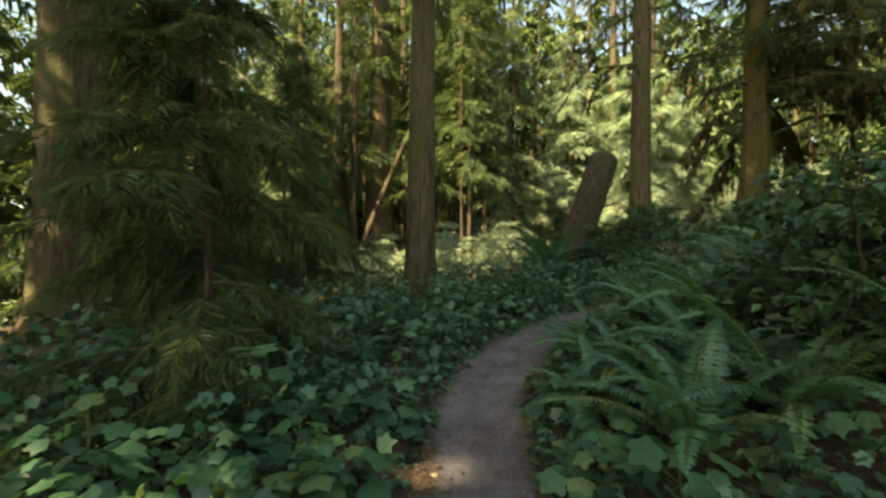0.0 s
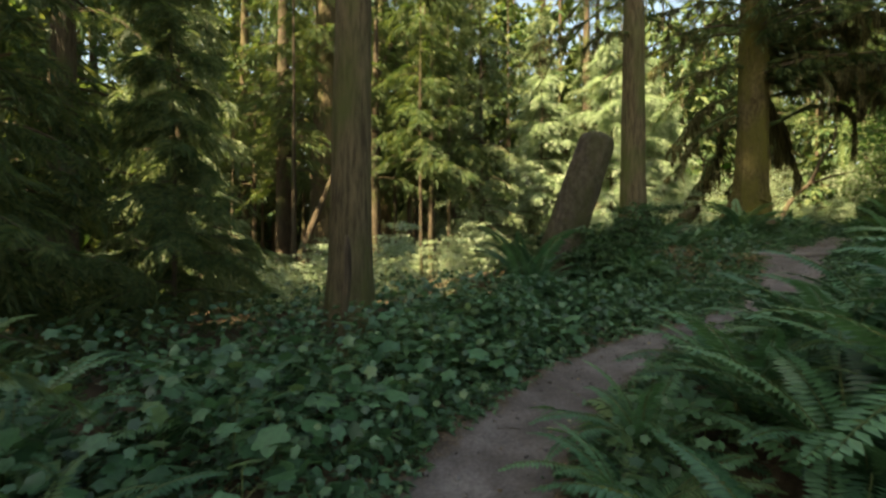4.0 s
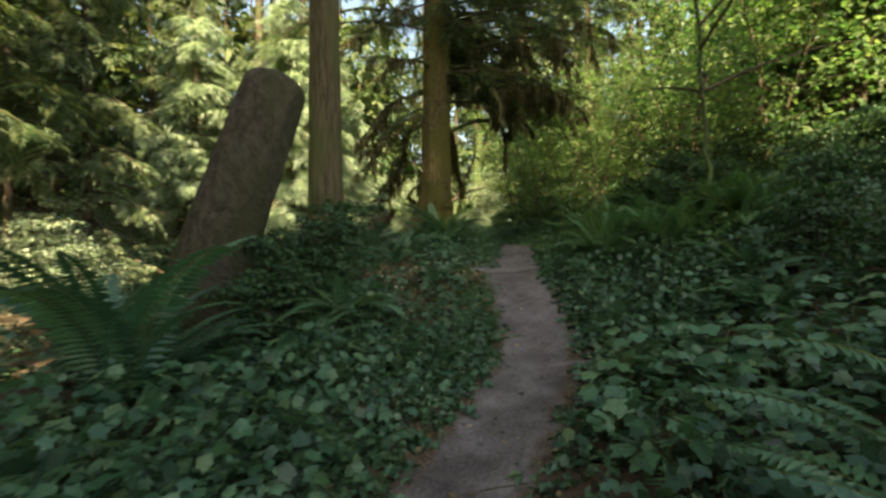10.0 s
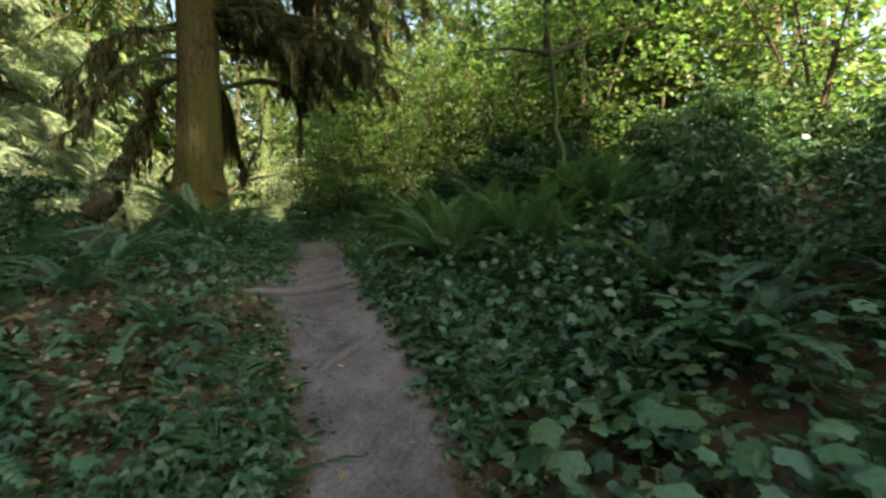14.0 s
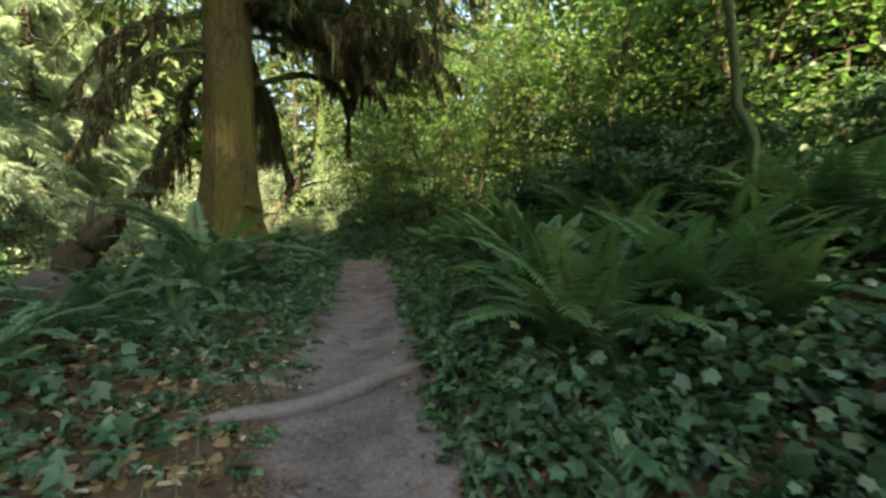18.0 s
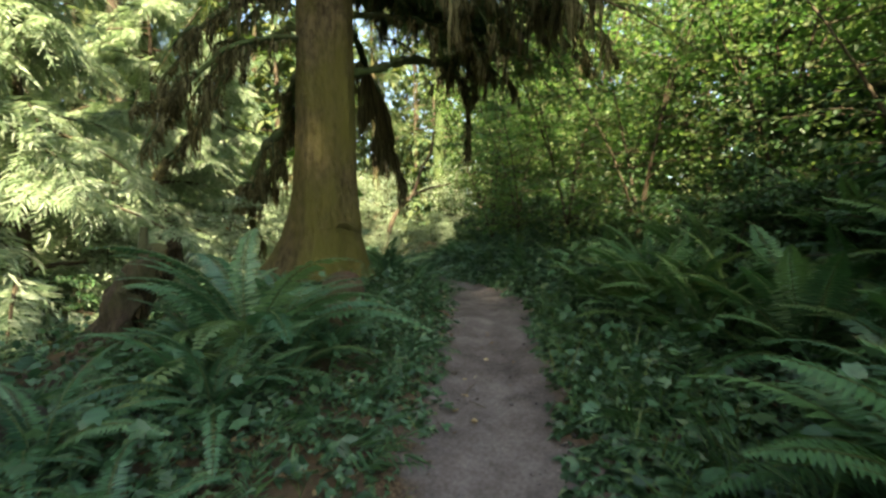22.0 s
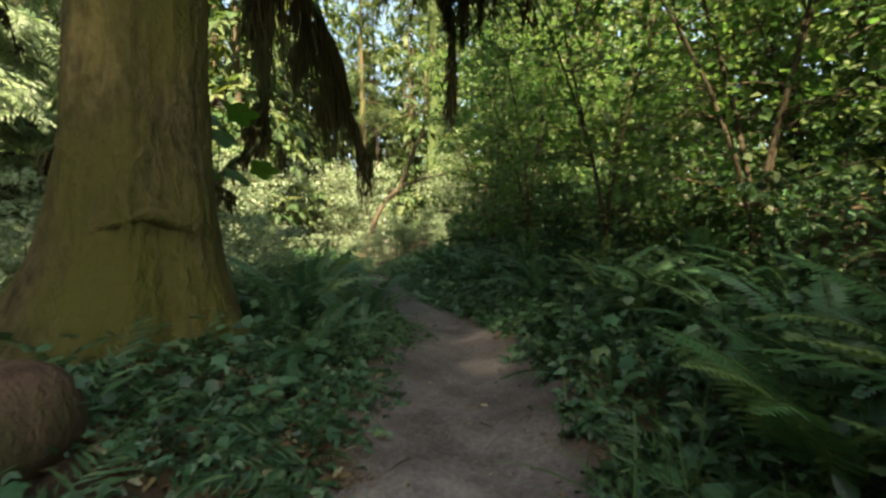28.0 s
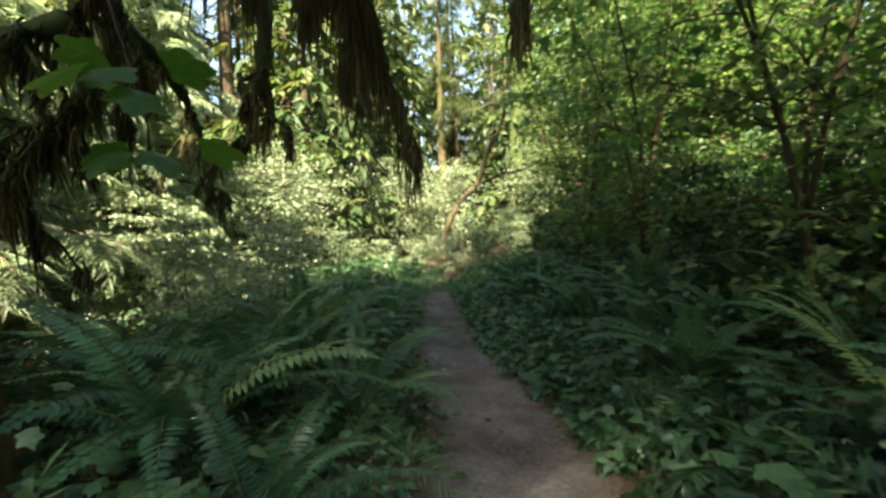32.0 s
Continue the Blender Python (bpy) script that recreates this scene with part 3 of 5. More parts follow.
def broadleaf(x, y, h, reach, n_stems, leaves, size, seed, low=0.15, shape=None, mat=None, label="", name="shrub", flat=0.5, thick=0.03):
    """A multi-stemmed leafy shrub or small tree: stems, twigs and a loose crown of single leaves in layers."""
    g = np.random.default_rng(seed)
    z = gz(x, y)
    root = new(name)
    root.location = (x, y, z)
    wood, pos, yaw = [], [], []
    for s in range(n_stems):
        az, ln = g.uniform(0, 6.283), g.uniform(0.75, 1.1) * h
        out = reach * g.uniform(0.3, 0.9)
        k = np.linspace(0, 1, 8)
        sp = np.stack([math.sin(az) * out * k ** 1.5 + 0.06 * np.sin(k * 6 + s), math.cos(az) * out * k ** 1.5 + 0.06 * np.cos(k * 5 + s), ln * (k - 0.12 * k ** 3) - 0.1], 1)
        place("stem", tube_mesh("stem", sp, thick * np.linspace(1, 0.25, 8), M_TWIG, 6, 0.1, seed + s), None, root)
        n_tw = max(4, int(leaves / n_stems / 26))
        for t in range(n_tw):
            v = g.uniform(low, 1)
            q = sp[int(v * 7)]
            a2, l2 = g.uniform(0, 6.283), reach * g.uniform(0.35, 0.9) * (1.1 - 0.5 * v)
            tp = limb_path(q, a2, l2, g.uniform(0.05, 0.6), g.uniform(0.1, 0.4), 5)
            wood.append(tube(tp, np.linspace(thick * 0.35, 0.004, 5), 4))
            m = 26
            w = g.uniform(0.15, 1.05, m)
            i = np.minimum((w * 4).astype(int), 3)
            c = tp[i] + (tp[i + 1] - tp[i]) * (w * 4 - i)[:, None]
            pos.append(c + g.normal(0, 1, (m, 3)) * np.array([0.16, 0.16, 0.07]) * reach * 0.55)
            yaw.append(-a2 + g.uniform(-1.6, 1.6, m))
    pos, yaw = np.vstack(pos), np.concatenate(yaw)
    n = len(pos)
    mats = frames_of(pos, yaw, g.normal(-0.35, flat, n), g.normal(0, flat, n), size * g.uniform(0.6, 1.3, n))
    vf = spread(shape or blade(0.75), mats)
    place("foliage", mesh_of("foliage", *joined([vf, tris(joined(wood))]), mat or M_MAPLE, False, M_TWIG, len(vf[1])), None, root)
    tagged(root, label or "leafy green shrub with thin bare stems", "shrub")
    return root


# the large trunks beside the trail
conifer(-0.46, 9.41, 24, 0.66, 7.0, 40, 2.9, 11, M_BARK, (0.01, 0), 14, label="straight fir with furrowed grey-brown bark beside the trail")
conifer(-2.93, 20.57, 30, 1.35, 9, 46, 4.5, 12, M_BARK, label="large old fir with pale furrowed bark")
conifer(-2.13, 24.4, 26, 0.75, 5, 50, 3.6, 13, M_BARK_DARK, label="dark slender fir standing close to others")
conifer(-1.0, 24.1, 26, 0.95, 6, 50, 3.6, 14, M_BARK, label="reddish brown fir trunk among slender firs")
conifer(-5.79, 25.0, 25, 0.95, 5, 56, 3.6, 15, M_BARK_DARK, label="dark fir with thin dead twigs")
conifer(-6.3, 7.6, 26, 1.2, 11.0, 30, 2.6, 16, M_BARK, per=12, label="broad old fir with rough brown bark")
conifer(-9.0, 15.5, 25, 0.8, 4, 56, 3.8, 17, M_BARK_DARK, label="fir with pale sunlit bark edge")
conifer(-10.2, 31.8, 25, 1.0, 4, 60, 4.0, 18, M_BARK, label="fir with low drooping boughs")
fir = conifer(6.31, 14.17, 24, 0.70, 8.0, 34, 2.6, 19, M_BARK, (0.004, 0), 14, label="straight grey-brown fir behind the ferns")
gf3 = np.random.default_rng(77)
for az, hz, ln, rise, droop in ((-80, 6.6, 2.4, 0.0, 0.9), (-110, 5.6, 1.9, 0.1, 0.5), (95, 6.2, 1.8, 0.1, 0.7), (-60, 7.4, 2.6, 0.1, 0.8), (120, 7.4, 2.2, 0.1, 0.6)):
    mossy_limb(fir, Matrix.Translation(-fir.location), np.array([6.31, 14.17, fir.location.z + hz]), radians(az), ln, rise, droop, gf3, 0.04, 0.35, 6, 4)

# out-of-view firs added as sun blockers, sized to shade trail and trunks
for i, (x, y, h, r, low) in enumerate([(-8.3, 1.0, 27, 3.0, 3), (-12.3, -1.4, 35, 4.4, 3), (-10.2, -3.6, 36, 4.8, 17), (-15.0, -5.0, 50, 5.6, 19), (-17.9, -7.1, 46, 5.6, 22), (-14.5, -9.9, 62, 5.0, 25), (-16.2, -8.7, 62, 4.6, 25), (-14.0, -12.0, 42, 4.3, 24), (-18.6, -11.9, 60, 4.8, 34)]):
    conifer(x, y, h, 1.0, low, 88 - low, r, 620 + i, M_BARK, per=22, sprays=[SPRAY_FAR], size=(1.2, 2.2), label="unseen tall fir added behind the start to shade the trail")

# the mossy spruce by the trail, with its flared foot
SX, SY = 12.1, 17.22
spruce = new("spruce")
spruce.location = (SX, SY, gz(SX, SY))
s_inv = Matrix.Translation(-spruce.location)
zz = np.array([-0.25, 0.0, 0.25, 0.5, 0.8, 1.15, 1.6, 2.2, 3.0, 4.0, 5.5, 7.5, 10, 14, 20, 28])
s_path = np.stack([SX + 0.02 * zz, SY + 0.0 * zz, gz(SX, SY) + zz], 1)
s_rad = np.array([0.78, 0.70, 0.62, 0.565, 0.52, 0.485, 0.46, 0.445, 0.435, 0.425, 0.41, 0.39, 0.36, 0.3, 0.18, 0.04])
z_ring = np.concatenate([np.linspace(-0.25, 7.5, 90), [9, 11, 14, 17, 20, 24, 28]])
s_rad, zz = np.interp(z_ring, zz, s_rad), z_ring
s_path = np.stack([SX + 0.02 * zz, SY + 0.0 * zz, gz(SX, SY) + zz], 1)
g4 = np.random.default_rng(44)


def flare(a, i):
    k = math.exp(-max(0, zz[i]) / 0.7)
    root = lambda at, sharp: np.maximum(0, np.cos(a - at)) ** sharp
    dent = 0.13 * np.maximum(0, np.cos(a - 3.163)) ** 3 * (1 - math.exp(-max(0, zz[i]) / 0.3)) * 0.5 * (1 - math.tanh((zz[i] - 0.97) / 0.05))
    return 1 - dent + k * (1.15 * root(0.74, 4) + 0.32 * root(2.3, 8) + 0.25 * root(3.6, 8) + 0.22 * root(-1.0, 6)) + 0.07 * k * np.cos(7 * a) + 0.05 * k * np.cos(13 * a + 1.5 * zz[i]) + 0.035 * np.sin(4 * a + 2.3 * zz[i]) * np.sin(3 * a - 1.4 * zz[i] + 1) + 0.02 * np.cos(9 * a + 0.5 * zz[i]) + 0.012 * np.sin(23 * a + 1.4 * math.sin(1.1 * zz[i])) + 0.010 * np.sin(37 * a + 2.2 * math.sin(1.7 * zz[i] + 1)) + 0.008 * np.sin(11 * a + 5.1 * zz[i]) * np.sin(5 * a - 7.3 * zz[i])


place("trunk", tube_mesh("trunk", s_path, 1.07 * s_rad, M_BARK_MOSS, 120, 0.026, 4, flare), s_inv, spruce, "thick trunk with yellow-green moss film and flared roots")
scar_a = np.linspace(-2.45, -0.7, 24)
s_z = gz(SX, SY)
su = np.linspace(0, 1, 24)
scar = np.stack([SX + 0.018 + 0.522 * np.cos(scar_a), SY + 0.522 * np.sin(scar_a), s_z + 0.88 + 0.17 * np.sin(su * math.pi) - 0.20 * su ** 2.4 + 0.015 * np.sin(su * 19)], 1)
place("bark_ridge", tube_mesh("bark_ridge", scar, 0.048 * np.sin(np.linspace(0.15, math.pi - 0.15, 24)) + 0.016, M_BARK_MOSS, 8, 0.25, 9), s_inv, spruce, "shallow swollen ridge across the bark")
for az, hz, ln, rise, droop, clumps, hang in ((115, 4.6, 3.0, 0.10, 0.28, 8, 0.7), (-60, 4.8, 2.2, 0.05, 0.9, 10, 0.8), (-78, 4.0, 1.9, 0.0, 0.9, 10, 0.7), (-45, 4.3, 2.0, 0.0, 1.0, 10, 0.7), (-100, 5.6, 2.4, 0.15, 0.4, 7, 0.6),
                                              (135, 5.6, 3.6, 0.1, 0.3, 9, 0.9), (105, 6.4, 4.2, 0.05, 0.25, 12, 1.0), (75, 6.4, 4.2, 0.05, 0.3, 12, 1.0), (-30, 5.0, 2.4, 0.1, 0.7, 8, 0.7)):
    a = radians(az)
    p0 = np.array([SX + 0.02 * hz + 0.45 * math.sin(a), SY + 0.45 * math.cos(a), s_z + hz])
    mossy_limb(spruce, s_inv, p0, a, ln, rise, droop, g4, 0.055, hang, clumps, 5)
# the long crooked limbs that hang over the trail beyond the trunk: line, thickness, stretch that carries moss, tufts, length of moss
LIMBS_LONG = [([(12.3, 17.5, 8.2), (13.8, 19.2, 8.3), (14.75, 20.3, 7.5), (14.9, 20.5, 6.4), (14.88, 20.5, 5.6), (14.97, 20.75, 5.22), (14.6, 20.9, 4.85), (14.3, 21.05, 4.5), (14.1, 21.1, 4.2)], 0.1, 0.62, 16, 0.95), ([(12.4, 17.4, 7.0), (14.0, 18.7, 7.6), (15.1, 19.7, 7.3), (15.7, 20.0, 7.0), (16.2, 20.3, 6.6), (16.5, 20.6, 6.0)], 0.08, 0.5, 44, 2.3), ([(12.3, 17.6, 6.3), (12.9, 19.3, 6.5), (13.26, 20.29, 5.95), (13.6, 20.8, 5.85), (13.99, 21.3, 5.45), (14.2, 21.5, 4.9)], 0.09, 0.4, 14, 0.8)]
LIMBS_SHORT = [([(13.15, 20.0, 6.2), (13.26, 20.35, 5.8), (13.12, 20.44, 5.3), (12.85, 20.55, 4.8), (12.6, 20.64, 4.45), (12.35, 20.7, 4.1)], 0.09, 0.2, 20, 1.1), ([(12.95, 19.5, 6.4), (13.05, 20.1, 6.1), (12.91, 20.03, 5.6), (12.5, 19.9, 5.3), (12.2, 19.8, 4.8), (12.1, 19.75, 4.3)], 0.085, 0.2, 18, 1.0), ([(12.6, 17.1, 6.0), (14.2, 16.95, 6.7), (15.5, 17.1, 6.75), (16.0, 17.25, 6.3), (16.07, 17.29, 5.7), (15.98, 17.3, 5.25)], 0.08, 0.45, 18, 0.7)]
for pts, thick, start, tufts, hang in LIMBS_LONG + LIMBS_SHORT:
    lp = smooth_line(np.array(pts), 0.14)
    n = len(lp)
    lp[1:] += np.cumsum(g4.normal(0, 0.012, (n - 1, 3)), axis=0)
    hung = lp[int(start * n):]
    wood, hangs = [tube(lp, thick * np.interp(np.linspace(0, 1, n), [0, start, 0.85, 1], [0.75, 1.0, 0.75, 0.25]) * (1 + 0.22 * np.sin(np.arange(n) * 1.9)), 9, 0.3, int(g4.integers(1e6)))], moss_clumps(hung, g4, tufts, hang)
    for _ in range(6):
        q = hung[int(g4.integers(0, len(hung)))]
        tp = limb_path(q, g4.uniform(0, 6.283), g4.uniform(0.3, 0.8), g4.uniform(-0.5, 0.0), g4.uniform(0.5, 1.4), 7)
        tp = tp + np.cumsum(g4.normal(0, 0.03, (7, 3)), axis=0)
        wood.append(tube(tp, np.linspace(thick * 0.4, thick * 0.15, 7), 5, 0.25, int(g4.integers(1e6))))
        hangs += moss_clumps(tp, g4, max(4, tufts // 4), hang * 0.8)
    limb = place("limb", mesh_of("limb", *tris(joined(wood)), M_BARK_GREEN, True), s_inv, spruce, "crooked mossy limb")
    tagged(place("moss", mesh_of("moss", *joined(hangs), M_MOSS), None, limb), "dark hanging moss", kind="stuff")
for i in range(9):
    a, hz = radians((150, 60, 100, 125, -50, -110, 170, 80, 30)[i]), 5.6 + 0.42 * i
    mossy_limb(spruce, s_inv, np.array([SX + 0.02 * hz, SY, s_z + hz]), a, g4.uniform(2.8, 4.6), 0.05, g4.uniform(0.3, 0.5), g4, 0.05, 0.6, 8, 6)
for i in range(9):                                     # long mossy boughs reaching out over the trail
    a, hz = radians((100, 128, 145, 112, 158, 90, 135, 120, 150)[i]), (5.0, 5.3, 5.1, 5.8, 6.2, 6.0, 6.6, 7.0, 7.4)[i]
    mossy_limb(spruce, s_inv, np.array([SX + 0.02 * hz, SY, s_z + hz]), a, g4.uniform(4.0, 5.6), 0.12, g4.uniform(0.26, 0.36), g4, 0.06, 0.95, 10, 6)
crown_sets, wood = [], []
for i in range(84):
    v = (i + 0.5) / 84
    hz = 6.0 + v * 20.5
    a, ln = g4.uniform(0, 6.283), 5.6 * (1 - 0.75 * v) * g4.uniform(0.6, 1.1)
    lp = limb_path(np.array([SX, SY, s_z + hz]), a, ln, 0.1, g4.uniform(0.3, 0.5))
    wood.append(tube(lp, np.linspace(0.05, 0.01, 7), 5))
    crown_sets.append(bough_sprays(lp, g4, 26, (0.5, 1.0)))
for i in range(34):                                    # heavy low boughs over the trail
    a, hz = radians(g4.uniform(70, 170)), g4.uniform(5.0, 9.5)
    lp = limb_path(np.array([SX, SY, s_z + hz]), a, g4.uniform(4.0, 6.8), 0.1, g4.uniform(0.25, 0.4))
    wood.append(tube(lp, np.linspace(0.05, 0.01, 7), 5))
    crown_sets.append(bough_sprays(lp, g4, 36, (0.5, 1.0)))
vf = spread(SPRAYS[1], np.vstack(crown_sets))
place("crown", mesh_of("crown", *joined([vf, tris(joined(wood))]), M_NEEDLE, False, M_TWIG, len(vf[1])), s_inv, spruce)
tagged(spruce, "great mossy spruce with moss-hung limbs beside the footpath", "tree")

# the leaning cut stump
b0, b1 = np.array([3.22, 12.35, gz(3.22, 12.35) - 0.3]), np.array([4.35, 11.75, 4.16])
k = np.concatenate([np.linspace(0, 0.945, 16), [0.965, 0.98, 0.991, 0.998]])
st_path = b0 + (b1 - b0) * k[:, None]
v, f = tris(tube(st_path, (0.44 - 0.07 * k + 0.10 * np.exp(-k * 9)) * np.interp(k, [0, 0.945, 0.965, 0.98, 0.991, 1], [1, 1, 0.96, 0.86, 0.68, 0.5]), 36, 0.05, 5))
v[-1] += (b1 - b0) / np.linalg.norm(b1 - b0) * 0.06
tagged(place("leaning_stump", mesh_of("leaning_stump", v, f, M_STUMP, True)), "tall leaning dead stump with a broken rounded top", "tree stump")

# slender young trees behind
for i in range(26):
    x, y = rng.uniform(-9, 5), rng.uniform(19, 38)
    conifer(x, y, rng.uniform(10, 17), rng.uniform(0.16, 0.34), rng.uniform(3.5, 6.5), 34, rng.uniform(1.6, 2.6), 100 + i, M_BARK_DARK, per=10, label="slender young conifer in a crowded stand")
for i, (x, y, d) in enumerate(((-2.29, 25.8, 0.5), (-0.9, 19.4, 0.42), (1.16, 19.06, 0.2), (1.9, 20.3, 0.18), (0.3, 22.0, 0.24), (2.3, 22.4, 0.17), (0.75, 17.6, 0.12), (-0.2, 20.6, 0.16), (-1.46, 33.0, 0.6), (1.5, 23.5, 0.2))):
    conifer(x, y, 12 + 8 * d, d, 4.2, 40, 2.0, 160 + i, M_BARK_DARK, per=13, label="slim bare-stemmed conifer in a crowded stand")
# hemlocks with boughs to the ground; past y 12 their needle colour carries sunlight
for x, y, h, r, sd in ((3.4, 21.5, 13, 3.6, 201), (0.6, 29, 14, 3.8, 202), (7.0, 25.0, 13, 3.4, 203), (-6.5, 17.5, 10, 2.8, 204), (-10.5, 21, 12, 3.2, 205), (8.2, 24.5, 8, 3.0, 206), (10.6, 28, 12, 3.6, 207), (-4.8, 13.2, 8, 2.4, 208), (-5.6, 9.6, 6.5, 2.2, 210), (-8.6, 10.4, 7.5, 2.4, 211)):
    conifer(x, y, h, 0.3, 0.8, 60, r, sd, M_BARK_DARK, per=17, needles=M_NEEDLE_SUNLIT if y > 12 else None, label="young hemlock with tiers of drooping feathery boughs")

# feathery young hemlocks close to the trail
for x, y, h, r, sd in ((-1.85, 3.5, 5.2, 1.45, 209), (-4.1, 7.3, 7, 1.9, 212), (-2.9, 9.2, 5.5, 1.5, 213)):
    conifer(x, y, h, 0.07, 0.7, 46, r, sd, M_BARK_DARK, per=26, sprays=SPRAYS_FINE, size=(0.32, 0.6), label="young hemlock with soft feathery boughs beside the trail")


# ---- shrubs and small maples ----
STAR = lobed([(-100, 0.5), (-48, 0.52), (0, 0.74), (48, 0.52), (100, 0.5)])


def copies(make, n_kinds, spots, group="", keep=0.0):
    """Builds n_kinds of a plant at the origin's height, and copies them to (x, y, scale) spots."""
    kinds = [make(i) for i in range(n_kinds)]
    for ob in kinds:
        if group:
            ob["group"] = group
    for i, (x, y, sc) in enumerate(spots):
        if 12.5 < y < 17.0 and abs(x - 7.0 - 0.42 * (y - 11.5)) < 1.0:      # an open strip before the mossy snag
            y += 4.6
        s = lateral(x, y)[0][0]
        if keep and abs(s) < keep:
            j = int(np.argmin(np.hypot(TL[:, 0] - x, TL[:, 1] - y)))
            x, y = TL[j, :2] + tnor[j] * math.copysign(keep, s)
        m = Matrix.Translation((x, y, gz(x, y) - 0.02)) @ Matrix.Rotation(rng.uniform(0, 6.283), 4, "Z")
        ob = kinds[i] if i < n_kinds else copy_thing(kinds[i % n_kinds], m)
        ob.matrix_basis = m @ Matrix.Diagonal((sc, sc, sc, 1))


def along(a, s):
    """A place s metres to the right of the trail, a metres along it."""
    j = int(np.argmin(np.abs(TA - a)))
    return TL[j, 0] + tnor[j, 0] * s, TL[j, 1] + tnor[j, 1] * s


MAPLES = [(14.5, 9.0), (16.6, 11.6), (15.5, 5.5), (19.0, 15.5), (20.5, 20.0), (23.5, 24.0), (22.5, 12.0), (20.0, 8.0), (12.6, 10.0), (14.4, 11.6), (17.6, 14.2), (18.6, 17.8), (24.5, 16.5), (26, 21),
          (17.0, 27.5), (21.5, 31.0), (26.5, 29.5), (16.5, 28.0), (14.0, 25.5), (24.5, 35.5), (12.5, 31.0), (28, 34), (31, 27), (22.6, 29.8), (24.5, 27.5), (26.5, 32.0), (29.5, 30.5), (24.0, 31.5), (28.0, 36.5), (32.0, 35.0), (33, 39), (18.5, 33), (15, 35), (9.5, 33), (5.5, 31), (29, 24), (23, 19)]
copies(lambda i: broadleaf(0, 0, 6.2 + 0.4 * i, 2.4 + 0.15 * i, 5, 5200, 0.115, 300 + i, 0.2, blade(0.95), M_MAPLE, "vine maple with thin arching stems and small bright leaves", "vine_maple", 0.45, 0.035), 4,
       [(x, y, rng.uniform(0.8, 1.15) + 0.2 * (12 < x < 18 and 9.5 < y < 15)) for x, y in MAPLES], "vine maples along the trail", 7.2)
copies(lambda i: broadleaf(0, 0, 6.4, 2.5, 4, 2400, 0.12, 310 + i, 0.12, blade(0.95), M_MAPLE, "vine maple with bright leaves on the crest of the bank", "vine_maple", 0.4, 0.035), 1,
       [(13.6, 8.4, 0.95), (15.4, 6.6, 1.05), (14.9, 10.3, 0.85), (13.4, 4.8, 1.05), (16.8, 4.0, 1.2), (16.7, 13.8, 0.9), (18.3, 16.0, 0.95), (19.8, 18.4, 0.95), (16.0, 11.6, 0.75), (21.4, 20.6, 0.95)], "vine maples along the trail")
copies(lambda i: broadleaf(0, 0, 10.5, 3.4, 5, 6500, 0.14, 320 + i, 0.3, blade(0.95), M_MAPLE, "tall maple with leafy boughs over the far trail", "maple", 0.45, 0.06), 1,
       [(25.8, 20.0, 1.0), (28.5, 24.0, 1.05), (28.0, 29.0, 0.95)], "maples over the far trail", 4.6)
# a bent sapling at the far turn of the trail
bent = smooth_line(np.array([(24.27, 29.95, 2.1), (24.4, 29.86, 3.68), (24.83, 29.48, 5.02), (25.5, 28.87, 5.98), (25.87, 28.55, 7.33), (26.31, 28.16, 8.43), (26.47, 28.04, 9.79), (26.5, 28.0, 11.5)]), 0.3)
fork = smooth_line(np.array([(25.4, 28.95, 5.85), (26.24, 28.2, 6.27), (26.97, 27.52, 6.46), (27.8, 27.0, 7.0)]), 0.3)
sapling = new("bent_sapling")
place("stem", tube_mesh("stem", bent, np.linspace(0.16, 0.05, len(bent)), M_BARK_DARK, 9, 0.1, 71), None, sapling)
place("branch", tube_mesh("branch", fork, np.linspace(0.08, 0.03, len(fork)), M_BARK_DARK, 7, 0.1, 72), None, sapling)
tagged(sapling, "dark bent sapling with a forked bare stem", "tree")
# brush left of the spruce and below the stand, sunlight put into its leaf colour
copies(lambda i: broadleaf(0, 0, 1.9 + 0.2 * i, 1.1, 1, 1700, 0.075, 400 + i, 0.1, None, M_SUNLIT_LEAF, "brush of green leaves, coloured pale to stand for sunlight", "brush", 0.5, 0.015), 4,
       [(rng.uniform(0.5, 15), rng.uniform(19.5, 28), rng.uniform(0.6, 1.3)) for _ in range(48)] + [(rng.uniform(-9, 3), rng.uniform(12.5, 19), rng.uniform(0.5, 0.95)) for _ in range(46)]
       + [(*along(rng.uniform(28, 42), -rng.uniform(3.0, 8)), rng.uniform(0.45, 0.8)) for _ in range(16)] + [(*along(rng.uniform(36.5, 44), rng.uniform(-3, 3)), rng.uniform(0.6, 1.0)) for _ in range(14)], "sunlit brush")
# tall bushes in the clearing, pale because their colour carries the sunlight
copies(lambda i: broadleaf(0, 0, 4.6 + 0.3 * i, 2.3, 7, 8000, 0.095, 430 + i, 0.08, blade(0.85), M_SUNLIT_LEAF, "tall bush with strong sunlight put into its pale leaf colour", "bush", 0.5, 0.03), 2,
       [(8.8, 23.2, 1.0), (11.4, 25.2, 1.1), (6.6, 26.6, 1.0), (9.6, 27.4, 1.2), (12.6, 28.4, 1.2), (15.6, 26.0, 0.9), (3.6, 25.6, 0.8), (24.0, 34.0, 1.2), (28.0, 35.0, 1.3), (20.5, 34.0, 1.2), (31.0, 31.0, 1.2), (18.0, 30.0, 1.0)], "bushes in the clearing")
